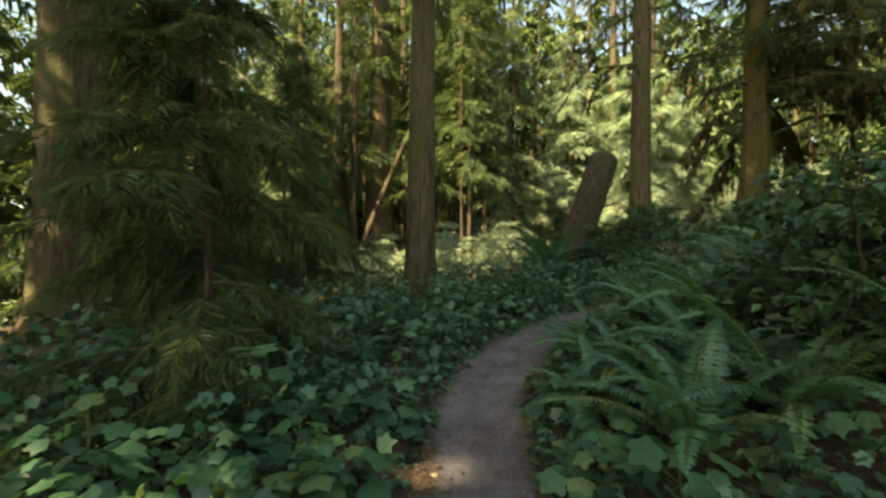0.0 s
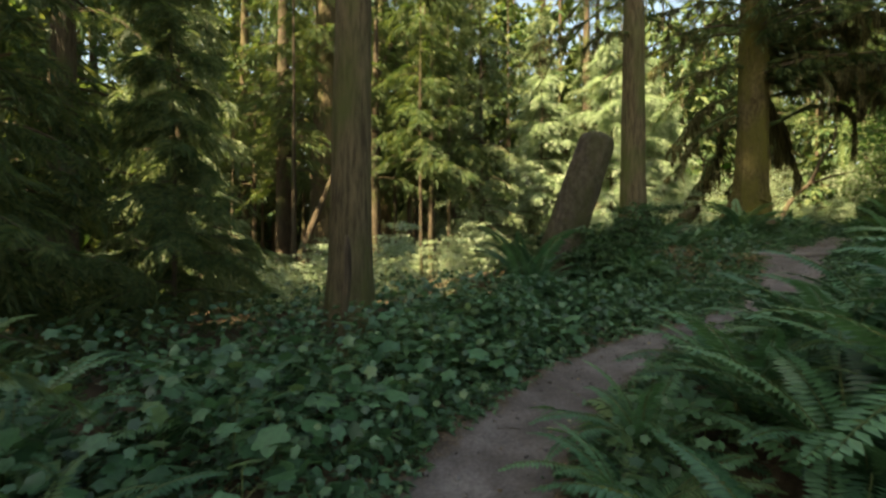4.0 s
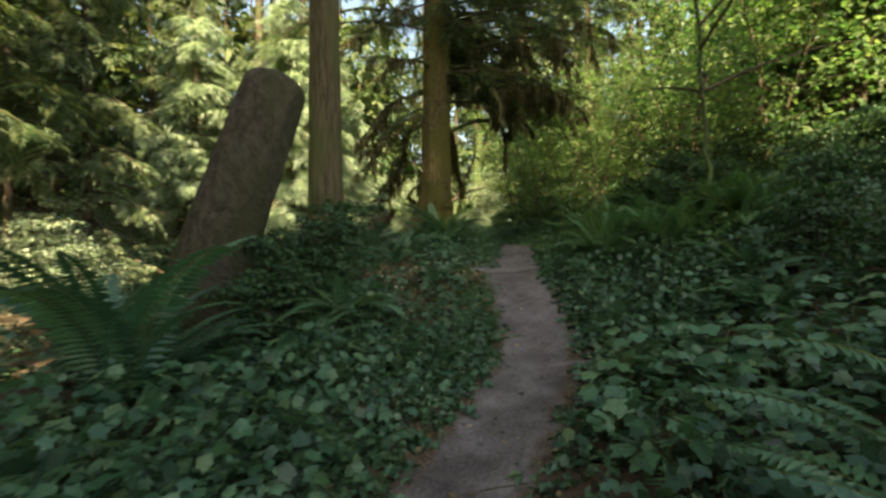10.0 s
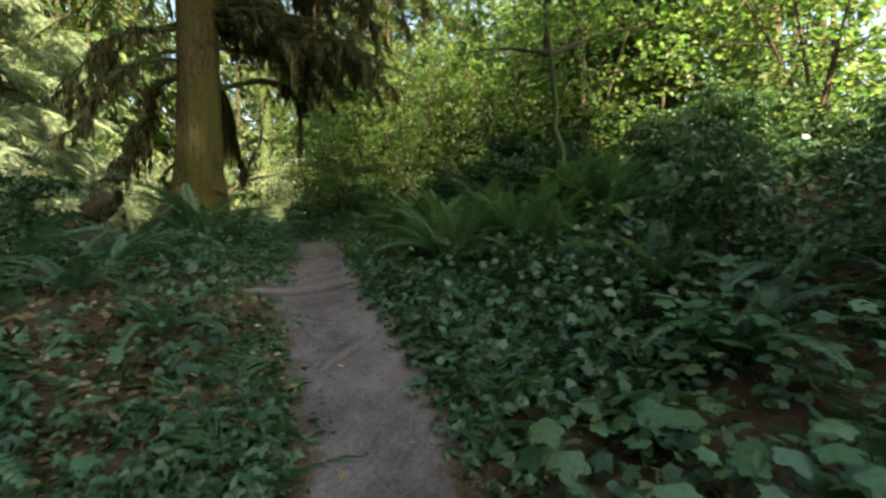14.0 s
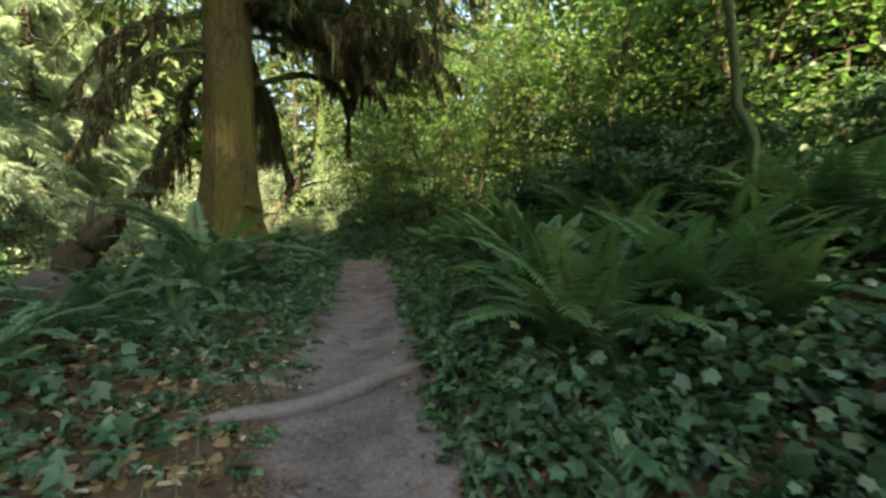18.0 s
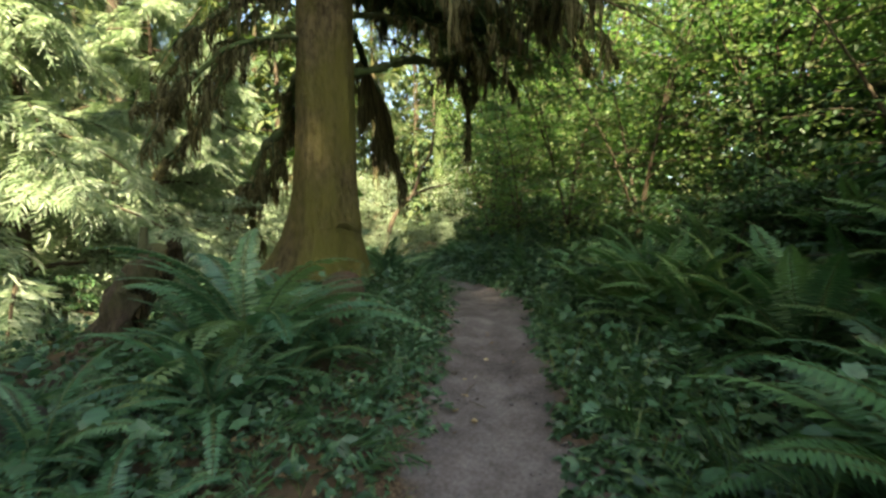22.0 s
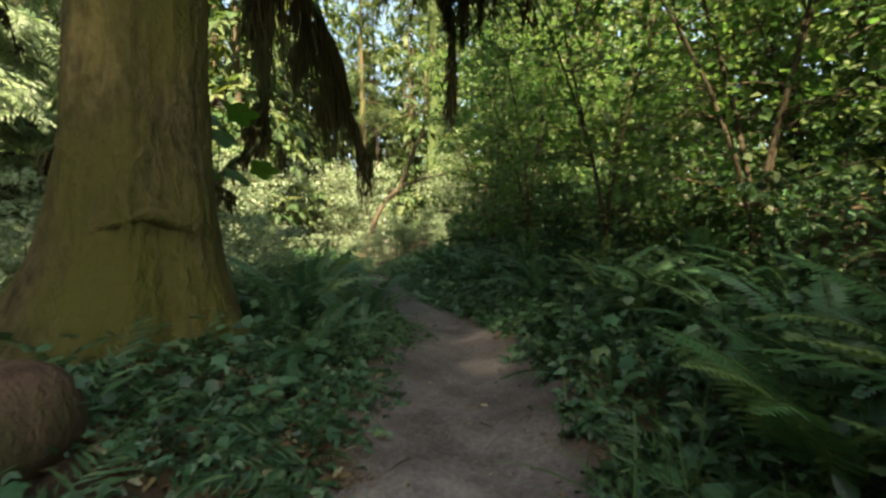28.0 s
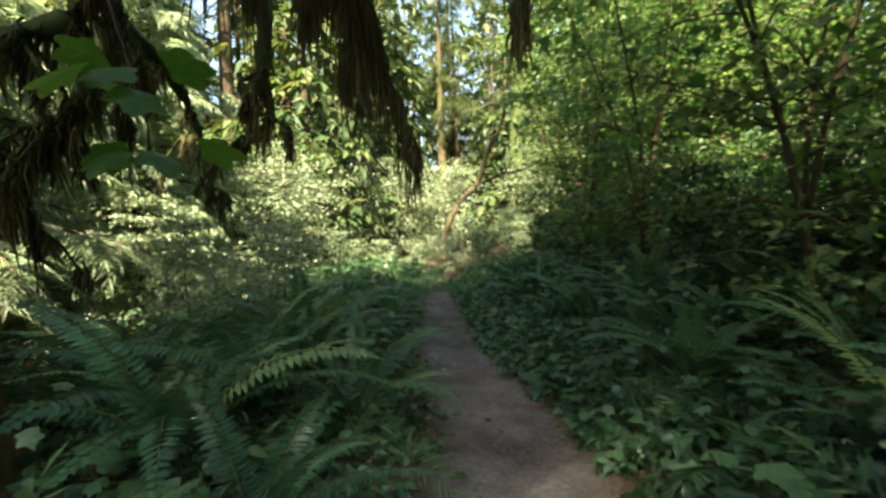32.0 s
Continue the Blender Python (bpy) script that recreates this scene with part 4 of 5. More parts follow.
# young hemlocks there wear the same sunlight-lightened colour
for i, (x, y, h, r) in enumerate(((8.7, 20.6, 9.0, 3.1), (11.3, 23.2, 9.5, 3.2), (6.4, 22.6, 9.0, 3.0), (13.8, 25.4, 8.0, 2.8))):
    conifer(x, y, h, 0.22, 0.5, 76, r, 440 + i, M_BARK_DARK, per=26, needles=M_SUNLIT_LEAF, size=(0.5, 0.95), label="young hemlock with layered boughs, coloured pale for sunlight")
# undergrowth on the bank, shade of the overhanging maples put into its green
copies(lambda i: broadleaf(0, 0, 1.5 + 0.15 * i, 0.85, 1, 820, 0.085, 500 + i, 0.05, None, M_UNDER_SHADED, "dense undergrowth on the bank, its green darkened to stand for shade", "undergrowth", 0.5, 0.012), 4,
       [(*along(rng.uniform(1, 38), rng.uniform(2.6, 7.5)), rng.uniform(0.6, 1.2)) for _ in range(120)] + [(*along(rng.uniform(3, 20), rng.uniform(2.8, 8.5)), rng.uniform(0.5, 0.9)) for _ in range(56)] + [(*along(rng.uniform(20, 32), rng.uniform(3.2, 6.5)), rng.uniform(0.6, 1.0)) for _ in range(24)] + [(*along(rng.uniform(9, 18), rng.uniform(4.0, 10)), rng.uniform(0.45, 0.75)) for _ in range(44)] + [(rng.uniform(14.5, 27), rng.uniform(1, 9.5), rng.uniform(1.0, 1.6)) for _ in range(30)] + [(*along(rng.uniform(6, 18), rng.uniform(4.5, 8.5)), rng.uniform(0.6, 1.0)) for _ in range(22)] + [(*along(rng.uniform(18, 34), rng.uniform(4.5, 8.5)), rng.uniform(1.0, 1.6)) for _ in range(26)]
       + [(*along(rng.uniform(10.0, 18.5), -rng.uniform(2.5, 5.0)), rng.uniform(0.6, 0.95)) for _ in range(34)], "undergrowth on the bank")

# ---- slim mossy maples on the bank ----
def slim_maple(i):
    """A slim maple: mossy trunk, forked limbs and a thin high crown."""
    g = np.random.default_rng(650 + i)
    root = new("slim_maple")
    path, u = trunk_path(0, 0, 11, (0.10, 0.06), 22, 0.0, 0.16, i)
    path[:, :2] += np.cumsum(g.normal(0, 0.075, (22, 2)), axis=0)
    place("trunk", tube_mesh("trunk", path, 0.062 * (1 - 0.6 * u) * (1 + 0.5 * np.exp(-u * 20)), M_BARK_GREEN, 12, 0.08, i), None, root)
    wood, pos = [], []
    for k in range(14):
        p = path[int(g.integers(8, 22))]
        a, ln = g.uniform(0, 6.283), g.uniform(1.6, 3.4)
        lp = limb_path(p, a, ln, g.uniform(0.2, 0.9), g.uniform(0.1, 0.35))
        wood.append(tube(lp, np.linspace(0.05, 0.012, 7), 5))
        w = g.uniform(0.25, 1.05, 130)
        j = np.minimum((w * 6).astype(int), 5)
        pos.append(lp[j] + (lp[j + 1] - lp[j]) * (w * 6 - j)[:, None] + g.normal(0, 1, (130, 3)) * np.array([0.75, 0.75, 0.4]))
    pos = np.vstack(pos)
    n = len(pos)
    vf = spread(blade(0.95), frames_of(pos, g.uniform(0, 6.283, n), g.normal(-0.2, 0.4, n), g.normal(0, 0.4, n), 0.15 * g.uniform(0.6, 1.3, n)))
    place("crown", mesh_of("crown", *joined([vf, tris(joined(wood))]), M_MAPLE, False, M_TWIG, len(vf[1])), None, root)
    return tagged(root, "slim mossy maple with a thin leafy crown", "tree")


copies(slim_maple, 2, [(10.3, 8.3, 0.72), (16.5, 8.5, 0.8), (20.6, 13.6, 0.85)], "slim maples on the bank")
for i, (x, y, h, r) in enumerate([(26, 1.5, 20, 5.2), (31, 9.0, 21, 5.2), (35, 17, 21, 5.2), (31, 21.5, 25, 4.8), (36, 27, 27, 5.0), (40, 34, 28, 5.2), (30.8, 38.5, 22, 2.6), (37.0, 45.5, 28, 3.8)]):
    conifer(x, y, h, 0.7, 9.0, 50, r, 600 + i, M_BARK, per=18, label="tall fir with a dense crown on the bank")
conifer(31.4, 32.1, 26, 1.2, 7.0, 50, 4.5, 640, M_BARK_GREEN, per=16, label="huge old trunk wrapped in green moss")

# ---- the woods beyond ----
for i, (x, y, d) in enumerate([(17.3, 36.4, 0.85), (12.6, 32.6, 0.8), (13.9, 33.8, 0.6), (10.4, 35.5, 0.75), (19.8, 40.0, 0.8)]):
    conifer(x, y, 34, d, 13.0, 30, 3.4, 680 + i, M_BARK_DARK, per=12, label="tall bare-stemmed fir behind the clearing")


def far_conifer(i):
    h = 20 + 3 * i
    return conifer(0, 0, h, 0.55, 0.8 + 0.5 * i, 32, 3.9 + 0.2 * i, 700 + i, M_BARK_DARK, per=10, label="tall dark conifer in the woods beyond", sprays=[SPRAY_FAR], size=(1.7, 3.1))


spots = [(-12.5, 9.5, 0.8), (-14.5, 13, 0.9), (-11.5, 18.5, 0.8), (-18, 9.5, 1.0), (33, 24.5, 1.1), (36, 20.5, 1.1), (39, 25.5, 1.2), (34.5, 29.5, 1.0), (38, 31.5, 1.1), (41, 22, 1.2), (36.5, 16.5, 1.1), (-17, 23, 1.1), (-13, 33, 1.1), (11.5, 35, 1.1), (-20, 28, 1.1), (-24, 20, 1.1), (27, 39.5, 0.95), (34, 41, 1.0), (-16, 14, 1.0), (5, 36, 1.1)]
for _ in range(2500):
    x, y = rng.uniform(-45, 66), rng.uniform(-30, 72)
    s = lateral(x, y)[0][0]
    d = min(math.hypot(x - px, y - py) for px, py in ((0, 0), (3, 8), (8, 11), (13, 15)))
    lit = 2 < x < 25 and 19 < y < 32
    if (x < -5 and y < 6) or y < -8 or d < 24 or (abs(s) < 7 and y < 38) or lit or any(math.hypot(x - q[0], y - q[1]) < 2.6 for q in spots):
        continue
    spots.append((x, y, rng.uniform(0.8, 1.25)))
    if len(spots) == 118:
        break
for _ in range(900):                                   # a denser belt behind the clearing
    x, y = rng.uniform(-22, 34), rng.uniform(31, 52)
    gap = 2 < math.degrees(math.atan2(x - 8.4, y - 11.3)) < 25 and y < 47
    if gap or abs(lateral(x, y)[0][0]) < 3.5 or any(math.hypot(x - q[0], y - q[1]) < 2.2 for q in spots):
        continue
    spots.append((x, y, rng.uniform(0.75, 1.2)))
    if len(spots) == 172:
        break
copies(far_conifer, 4, spots, "the woods beyond")


# ---- things on the forest floor ----
def root_tube(pts, r, seed):
    p = smooth_line(np.array([(x, y, gz(x, y) + h - 0.03) for x, y, h in pts]), 0.08)
    k = np.sin(np.linspace(0.25, math.pi - 0.25, len(p)))
    return tube_mesh("root", p, r * (0.45 + 0.55 * k), M_ROOT, 8, 0.12, seed)


ROOTS_NEAR = [([(7.45, 11.72, -0.03), (7.62, 11.52, 0.03), (7.88, 11.38, 0.06), (8.18, 11.27, 0.07), (8.5, 11.18, 0.07), (8.8, 11.05, 0.03), (9.0, 10.95, -0.05)], 0.07), ([(7.3, 11.1, -0.02), (7.4, 11.0, 0.01), (7.55, 10.64, 0.02), (7.81, 10.37, 0.01), (7.95, 10.3, -0.03)], 0.035), ([(6.6, 10.2, -0.02), (6.78, 10.19, 0.02), (7.05, 10.21, 0.03), (7.34, 10.17, 0.03), (7.75, 10.11, 0.0), (7.9, 10.1, -0.03)], 0.045), ([(7.2, 10.75, -0.02), (7.25, 10.68, 0.01), (7.36, 10.31, 0.01), (7.4, 10.2, -0.02)], 0.028)]
ROOTS_FAR = [([(5.8, 9.05, -0.02), (5.86, 8.96, 0.02), (6.03, 8.69, 0.03), (6.15, 8.55, -0.02)], 0.045), ([(7.75, 12.15, -0.02), (7.83, 12.04, 0.03), (8.05, 11.7, 0.03), (8.2, 11.5, -0.03)], 0.05), ([(3.3, 8.35, -0.02), (3.44, 8.32, 0.015), (3.84, 8.18, 0.02), (3.97, 8.03, 0.01), (4.1, 7.9, -0.02)], 0.028), ([(10.36, 12.55, 0.0), (10.33, 12.49, 0.015), (10.28, 12.29, 0.012), (10.26, 12.2, 0.0)], 0.014), ([(11.9, 13.5, 0), (12.1, 13.6, 0.012), (12.35, 13.55, 0.01), (12.5, 13.5, 0)], 0.02)]
for i, (pts, r) in enumerate(ROOTS_NEAR + ROOTS_FAR):
    tagged(place("tree_root", root_tube(pts, 0.95 * r, 20 + i)), "worn grey tree root lying across the footpath", "root", "roots across the footpath")


def lump(name, x, y, sx, sy, sz, seed, mat, turn=0, sink=0.3):
    """A rounded, uneven boulder."""
    bm = bmesh.new()
    bmesh.ops.create_icosphere(bm, subdivisions=4, radius=1)
    for v in bm.verts:
        n = noise.noise(v.co * 1.3 + Vector((seed, 0, 0))) * 0.28 + noise.noise(v.co * 4 + Vector((0, seed, 0))) * 0.07
        v.co = v.co * (1 + n)
        v.co.z = max(v.co.z, -0.6)
        v.co = Vector((v.co.x * sx, v.co.y * sy, v.co.z * sz))
    me = bpy.data.meshes.new(name)
    bm.to_mesh(me)
    bm.free()
    me.polygons.foreach_set("use_smooth", np.full(len(me.polygons), True))
    me.materials.append(mat)
    return place(name, me, pose(x, y, gz(x, y) + sz * (0.6 - sink), 0, 0, turn))


tagged(lump("boulder", 7.86, 14.25, 0.44, 0.40, 0.33, 3.0, M_ROCK, 20, 0.42), "rounded brown boulder half hidden in low plants", "boulder")

# fallen log end by the spruce
k = np.linspace(0, 1, 16)
la, lb = np.array([10.45, 14.9]), np.array([11.42, 15.75])
lp = np.stack([la[0] + (lb[0] - la[0]) * k, la[1] + (lb[1] - la[1]) * k, np.array([gz(*(la + (lb - la) * q)) for q in k]) * 0 + gz(*lb) + 0.14 - 0.30 * (1 - k)], 1)
lr = 0.26 * np.minimum(1, np.sqrt(np.clip((1.0 - k) * 7 + 0.12, 0, 1))) * (1 + 0.05 * np.sin(k * 9))
tagged(place("fallen_log", tube_mesh("fallen_log", lp, lr, M_LOG, 20, 0.05, 31)), "rounded end of a rotten reddish log with moss", "log")

# broken mossy snag
sx, sy = 9.1, 16.95
sz = gz(sx, sy)
sp = smooth_line(np.array([(sx, sy, sz - 0.15), (sx + 0.06, sy - 0.06, sz + 0.3), (sx + 0.2, sy - 0.22, sz + 0.7), (sx + 0.38, sy - 0.42, sz + 1.0), (sx + 0.46, sy - 0.52, sz + 1.12)]), 0.08)
snag = new("snag")
place("wood", tube_mesh("wood", sp, np.interp(np.linspace(0, 1, len(sp)), [0, 0.3, 0.7, 0.92, 1], [0.30, 0.21, 0.20, 0.19, 0.10]), M_BARK_DARK, 24, 0.3, 6), None, snag)
spur = np.array([(sx + 0.3, sy - 0.3, sz + 0.85), (sx + 0.27, sy - 0.27, sz + 1.1), (sx + 0.29, sy - 0.29, sz + 1.38)])
place("spur", tube_mesh("spur", spur, [0.06, 0.055, 0.04], M_BARK_DARK, 8, 0.1, 16), None, snag)
gsn = np.random.default_rng(3)
place("moss", mesh_of("moss", *moss_strands(sp + np.array([0.05, -0.12, 0.08]), gsn, 520, 0.3, 0.016), M_SHAG), None, snag, "shaggy brown moss")
tagged(snag, "short broken snag shaggy with dark moss", "tree stump")
sx, sy = -0.25, 7.35
sp = np.array([(sx, sy, gz(sx, sy) - 0.1), (sx - 0.03, sy + 0.01, gz(sx, sy) + 0.5), (sx + 0.02, sy - 0.02, gz(sx, sy) + 1.0), (sx + 0.01, sy, gz(sx, sy) + 1.45)])
tagged(place("dead_stub", tube_mesh("dead_stub", smooth_line(sp, 0.15), np.interp(np.linspace(0, 1, len(smooth_line(sp, 0.15))), [0, 0.4, 0.9, 1], [0.08, 0.042, 0.036, 0.02]), M_BARK_DARK, 10, 0.15, 8)), "thin dark dead stub among leafy plants", "tree stump")
# pale dead pole leaning in the stand
pp = np.array([(-4.1, 18.9, gz(-4.1, 18.9) - 0.1), (-2.8, 19.1, 3.5), (-1.2, 19.5, 7.4), (-0.3, 19.7, 9.6)])
tagged(place("dead_pole", tube_mesh("dead_pole", smooth_line(pp, 0.5), np.linspace(0.15, 0.07, len(smooth_line(pp, 0.5))), M_BARK_DARK, 10, 0.1, 12)), "bare grey dead pole leaning in the stand", "tree trunk")


# ---- ferns ----
def frond_arrays(length, pairs, up, curl, width, seed):
    """A pinnate frond that starts upwards along +y and arches over."""
    g = np.random.default_rng(seed)
    n = 12
    ang = up - curl * np.linspace(0, 1, n) ** 1.2
    st = length / (n - 1)
    pts = np.zeros((n, 3))
    side = g.uniform(-0.18, 0.18)
    for i in range(1, n):
        pts[i] = pts[i - 1] + st * np.array([side * i / n, math.cos(ang[i]), math.sin(ang[i])])
    mats = []
    for i in range(pairs):
        u = 0.10 + 0.89 * (i + 0.5) / pairs
        q = u * (n - 1)
        j = min(int(q), n - 2)
        p = pts[j] + (pts[j + 1] - pts[j]) * (q - j)
        t = ang[j]
        ln = length * width * min(1.0, 0.45 + 2.6 * u) * (1 - u ** 2.4) ** 0.9 + 0.012
        for sd in (-1, 1):
            x = np.array([sd * 0.94, 0.30 * math.cos(t), 0.30 * math.sin(t) - 0.22 + g.normal(0, 0.06)])
            x /= np.linalg.norm(x)
            nrm = np.array([0, -math.sin(t), math.cos(t)])
            w = np.cross(x, nrm)
            w /= np.linalg.norm(w)
            nn = np.cross(w, x)
            wd = length / pairs * 1.12
            mats.append(np.column_stack([w * wd, x * ln * g.uniform(0.85, 1.1), nn * ln * 0.6, p]))
    leaf = spread(blade(0.9, 0.06), mats)
    return joined([leaf, tris(tube(pts, np.linspace(0.006, 0.0015, n), 3))]), len(leaf[1])


FRONDS = []
for i in range(14):
    L = (0.55, 0.75, 0.9, 1.0, 1.1, 1.2, 1.3)[i % 7]
    vf, nl = frond_arrays(L, 30 + 2 * (i % 4), radians((72, 60, 50, 64, 78, 55, 66)[i % 7]), radians((75, 85, 70, 95, 80, 100, 90)[(i * 3) % 7]), (0.10, 0.115, 0.13)[i % 3], 900 + i)
    FRONDS.append((L, mesh_of("frond", *vf, M_FERN, False, M_STEM, nl)))
LADY = []
for i in range(8):
    L = (0.8, 0.95, 1.1, 1.25)[i % 4]
    vf, nl = frond_arrays(L, 34, radians((74, 66, 80, 58)[i % 4]), radians((60, 75, 65, 85)[i % 4]), 0.165, 950 + i)
    LADY.append((L, mesh_of("frond", *vf, M_LADY, False, M_STEM, nl)))


def fern(x, y, size, n, seed, kind=None, label="sword fern with arching dark green fronds", lift=0.0):
    g = np.random.default_rng(seed)
    root = new("fern")
    root.location = (x, y, gz(x, y) - 0.01)
    pool = kind or FRONDS
    order = sorted(pool, key=lambda q: abs(q[0] - size))[:6]
    for i in range(n):
        L, me = order[int(g.integers(0, len(order)))]
        sc = size / L * g.uniform(0.75, 1.12)
        m = Matrix.Rotation(i / n * 6.283 + g.uniform(-0.3, 0.3), 4, "Z") @ Matrix.Rotation(lift + g.uniform(-0.32, 0.3), 4, "X") @ Matrix.Rotation(g.uniform(-0.25, 0.25), 4, "Y") @ Matrix.Translation((0, 0.02, 0)) @ Matrix.Diagonal((sc, sc, sc, 1))
        place("frond", me, m, root)
    return tagged(root, label, "fern", "ferns beside the trail")


FERNS_START = [(1.75, 4.1, 1.25, 17), (2.5, 4.7, 1.4, 18), (3.2, 4.0, 1.4, 16), (2.6, 5.5, 1.3, 17), (3.3, 5.6, 1.4, 17), (1.6, 2.75, 1.1, 16), (2.3, 2.9, 1.35, 16), (3.1, 2.6, 1.3, 14), (3.7, 6.0, 1.25, 14), (4.3, 6.2, 1.3, 14), (4.2, 5.0, 1.4, 14), (3.9, 3.1, 1.3, 13), (1.25, 3.6, 0.75, 13), (1.5, 4.9, 0.8, 13), (2.1, 3.6, 1.2, 15), (1.9, 5.5, 0.85, 13), (2.9, 4.5, 1.4, 15), (3.6, 4.6, 1.4, 14), (5.0, 5.7, 1.3, 13), (4.9, 4.2, 1.4, 13)]
FERNS_SPRUCE = [(2.58, 10.75, 1.95, 21), (3.0, 11.2, 1.1, 13), (9.5, 14.35, 1.5, 20), (9.0, 13.8, 0.9, 12), (9.0, 14.2, 0.85, 12), (10.3, 15.0, 0.9, 10), (13.4, 17.3, 1.2, 16), (13.95, 17.75, 1.25, 16), (14.5, 18.6, 1.15, 15), (13.3, 18.4, 1.1, 13), (12.9, 16.1, 0.75, 12), (13.6, 16.5, 0.8, 12), (14.4, 17.3, 0.95, 14), (10.0, 14.75, 1.1, 17), (9.35, 14.9, 1.1, 15)]
FERNS_LEFT = [(10.1, 14.2, 0.75, 13), (9.6, 14.0, 0.7, 12), (6.3, 11.15, 0.6, 12), (7.0, 12.7, 0.75, 11), (7.6, 13.3, 0.8, 11), (6.4, 12.2, 0.7, 11), (8.2, 13.7, 0.8, 11), (8.3, 13.0, 0.6, 10), (-1.2, 4.8, 0.95, 13), (-2.0, 5.6, 1.05, 13), (-0.9, 6.0, 0.9, 12), (-2.6, 4.2, 1.0, 12), (-3.2, 6.4, 1.1, 12), (-1.6, 7.0, 0.9, 11)]
for i, (x, y, sz, n) in enumerate(FERNS_START + FERNS_SPRUCE + FERNS_LEFT):
    fern(x, y, sz, n, 1000 + i, lift=0.3 if sz > 1.8 else 0.12)
for i in range(38):                                   # right bank, all along
    a = rng.uniform(8, 34)
    x, y = along(a, rng.uniform(1.8, 4.4))
    fern(x, y, rng.uniform(0.8, 1.2), 10, 1100 + i)
for i in range(56):                                   # lady ferns on the bank by the roots
    a = rng.uniform(14.5, 20.5)
    x, y = along(a, rng.uniform(1.3, 3.8))
    fern(x, y, rng.uniform(0.85, 1.2), 12, 1200 + i, LADY, "tall lady fern with broad feathery green fronds")
for i in range(22):
    x, y = along(rng.uniform(20, 31), rng.uniform(1.45, 2.9))
    fern(x, y, rng.uniform(0.85, 1.2), 11, 1250 + i)
for i in range(42):                                   # left side
    a = rng.uniform(8, 20)
    x, y = along(a, -rng.uniform(2.0, 5.0))
    if math.hypot(x - 9.3, y - 16.9) > 0.9 and math.hypot(x - 7.85, y - 14.5) > 0.9 and not (14.6 < y < 17.0 and abs(x - 8.4 - 0.3 * (y - 14.6)) < 0.7):
        fern(x, y, rng.uniform(0.65, 1.0), 10, 1300 + i)
for i in range(11):                                   # where the trail climbs to the roots
    x, y = along(rng.uniform(9.5, 15), rng.uniform(1.8, 4.0))
    fern(x, y, rng.uniform(0.75, 1.05), 10, 1400 + i)
for i in range(9):
    x, y = along(rng.uniform(7.5, 13), -rng.uniform(1.7, 4.2))
    fern(x, y, rng.uniform(0.6, 0.95), 10, 1420 + i)
for i, (a, s) in enumerate(((26.4, -1.0), (27.1, -0.9), (27.8, -0.8), (28.6, -0.8), (31.0, 0.5), (31.6, -0.3), (32.0, 0.25), (32.4, -0.6), (32.8, 0.1), (31.4, 0.9), (30.4, 0.75))):
    x, y = along(a, s)
    fern(x, y, 0.9 if i < 4 else 0.6, 11, 1450 + i)
for i in range(14):
    x, y = along(rng.uniform(27, 40), -rng.uniform(1.2, 4.0))
    fern(x, y, rng.uniform(0.7, 1.1), 11, 1350 + i)


# ---- broad-leaved plants ----
PALM_ME = [mesh_of("leaf", PALM[0] * np.array([1.1 + 0.1 * i, 1, 1]), PALM[1], M_HERB, True) for i in range(2)]
OVAL_ME = [mesh_of("leaf", OVAL[0] * np.array([1.0, 1, 1.3]), OVAL[1], M_HERB, True)]


def herb(x, y, h, n, leaf, seed, pool=None, label="leafy plant with broad lobed green leaves"):
    """A stem with leaves on stalks, larger below."""
    g = np.random.default_rng(seed)
    root = new("broadleaf_plant")
    root.location = (x, y, gz(x, y) - 0.01)
    pool = pool or PALM_ME
    lean = g.uniform(-0.15, 0.15, 2)
    k = np.linspace(0, 1, 5)
    sp = np.stack([lean[0] * k * h, lean[1] * k * h, k * h], 1)
    stalks = [tube(sp, np.linspace(0.007, 0.003, 5), 4)]
    for i in range(n):
        v = 0.25 + 0.75 * (i + 0.5) / n
        a = i * 2.4 + g.uniform(-0.4, 0.4)
        r = leaf * (1.25 - 0.6 * v) * g.uniform(0.7, 1.2)
        p0 = np.array([lean[0] * v * h, lean[1] * v * h, v * h])
        p1 = p0 + np.array([math.sin(a) * r, math.cos(a) * r, r * g.uniform(0.1, 0.6)])
        stalks.append(tube(np.array([p0, (p0 + p1) / 2 + (0, 0, 0.02), p1]), [0.003, 0.0025, 0.002], 3))
        sc = leaf * g.uniform(0.75, 1.25)
        m = Matrix.Translation(p1) @ Matrix.Rotation(-a, 4, "Z") @ Matrix.Rotation(g.uniform(-0.55, 0.15), 4, "X") @ Matrix.Rotation(g.uniform(-0.3, 0.3), 4, "Y") @ Matrix.Diagonal((sc, sc, sc, 1))
        place("leaf", pool[i % len(pool)], m, root)
    place("stem", mesh_of("stem", *tris(joined(stalks)), M_STEM), None, root)
    return tagged(root, label, "plant", "broad-leaved plants by the trail")


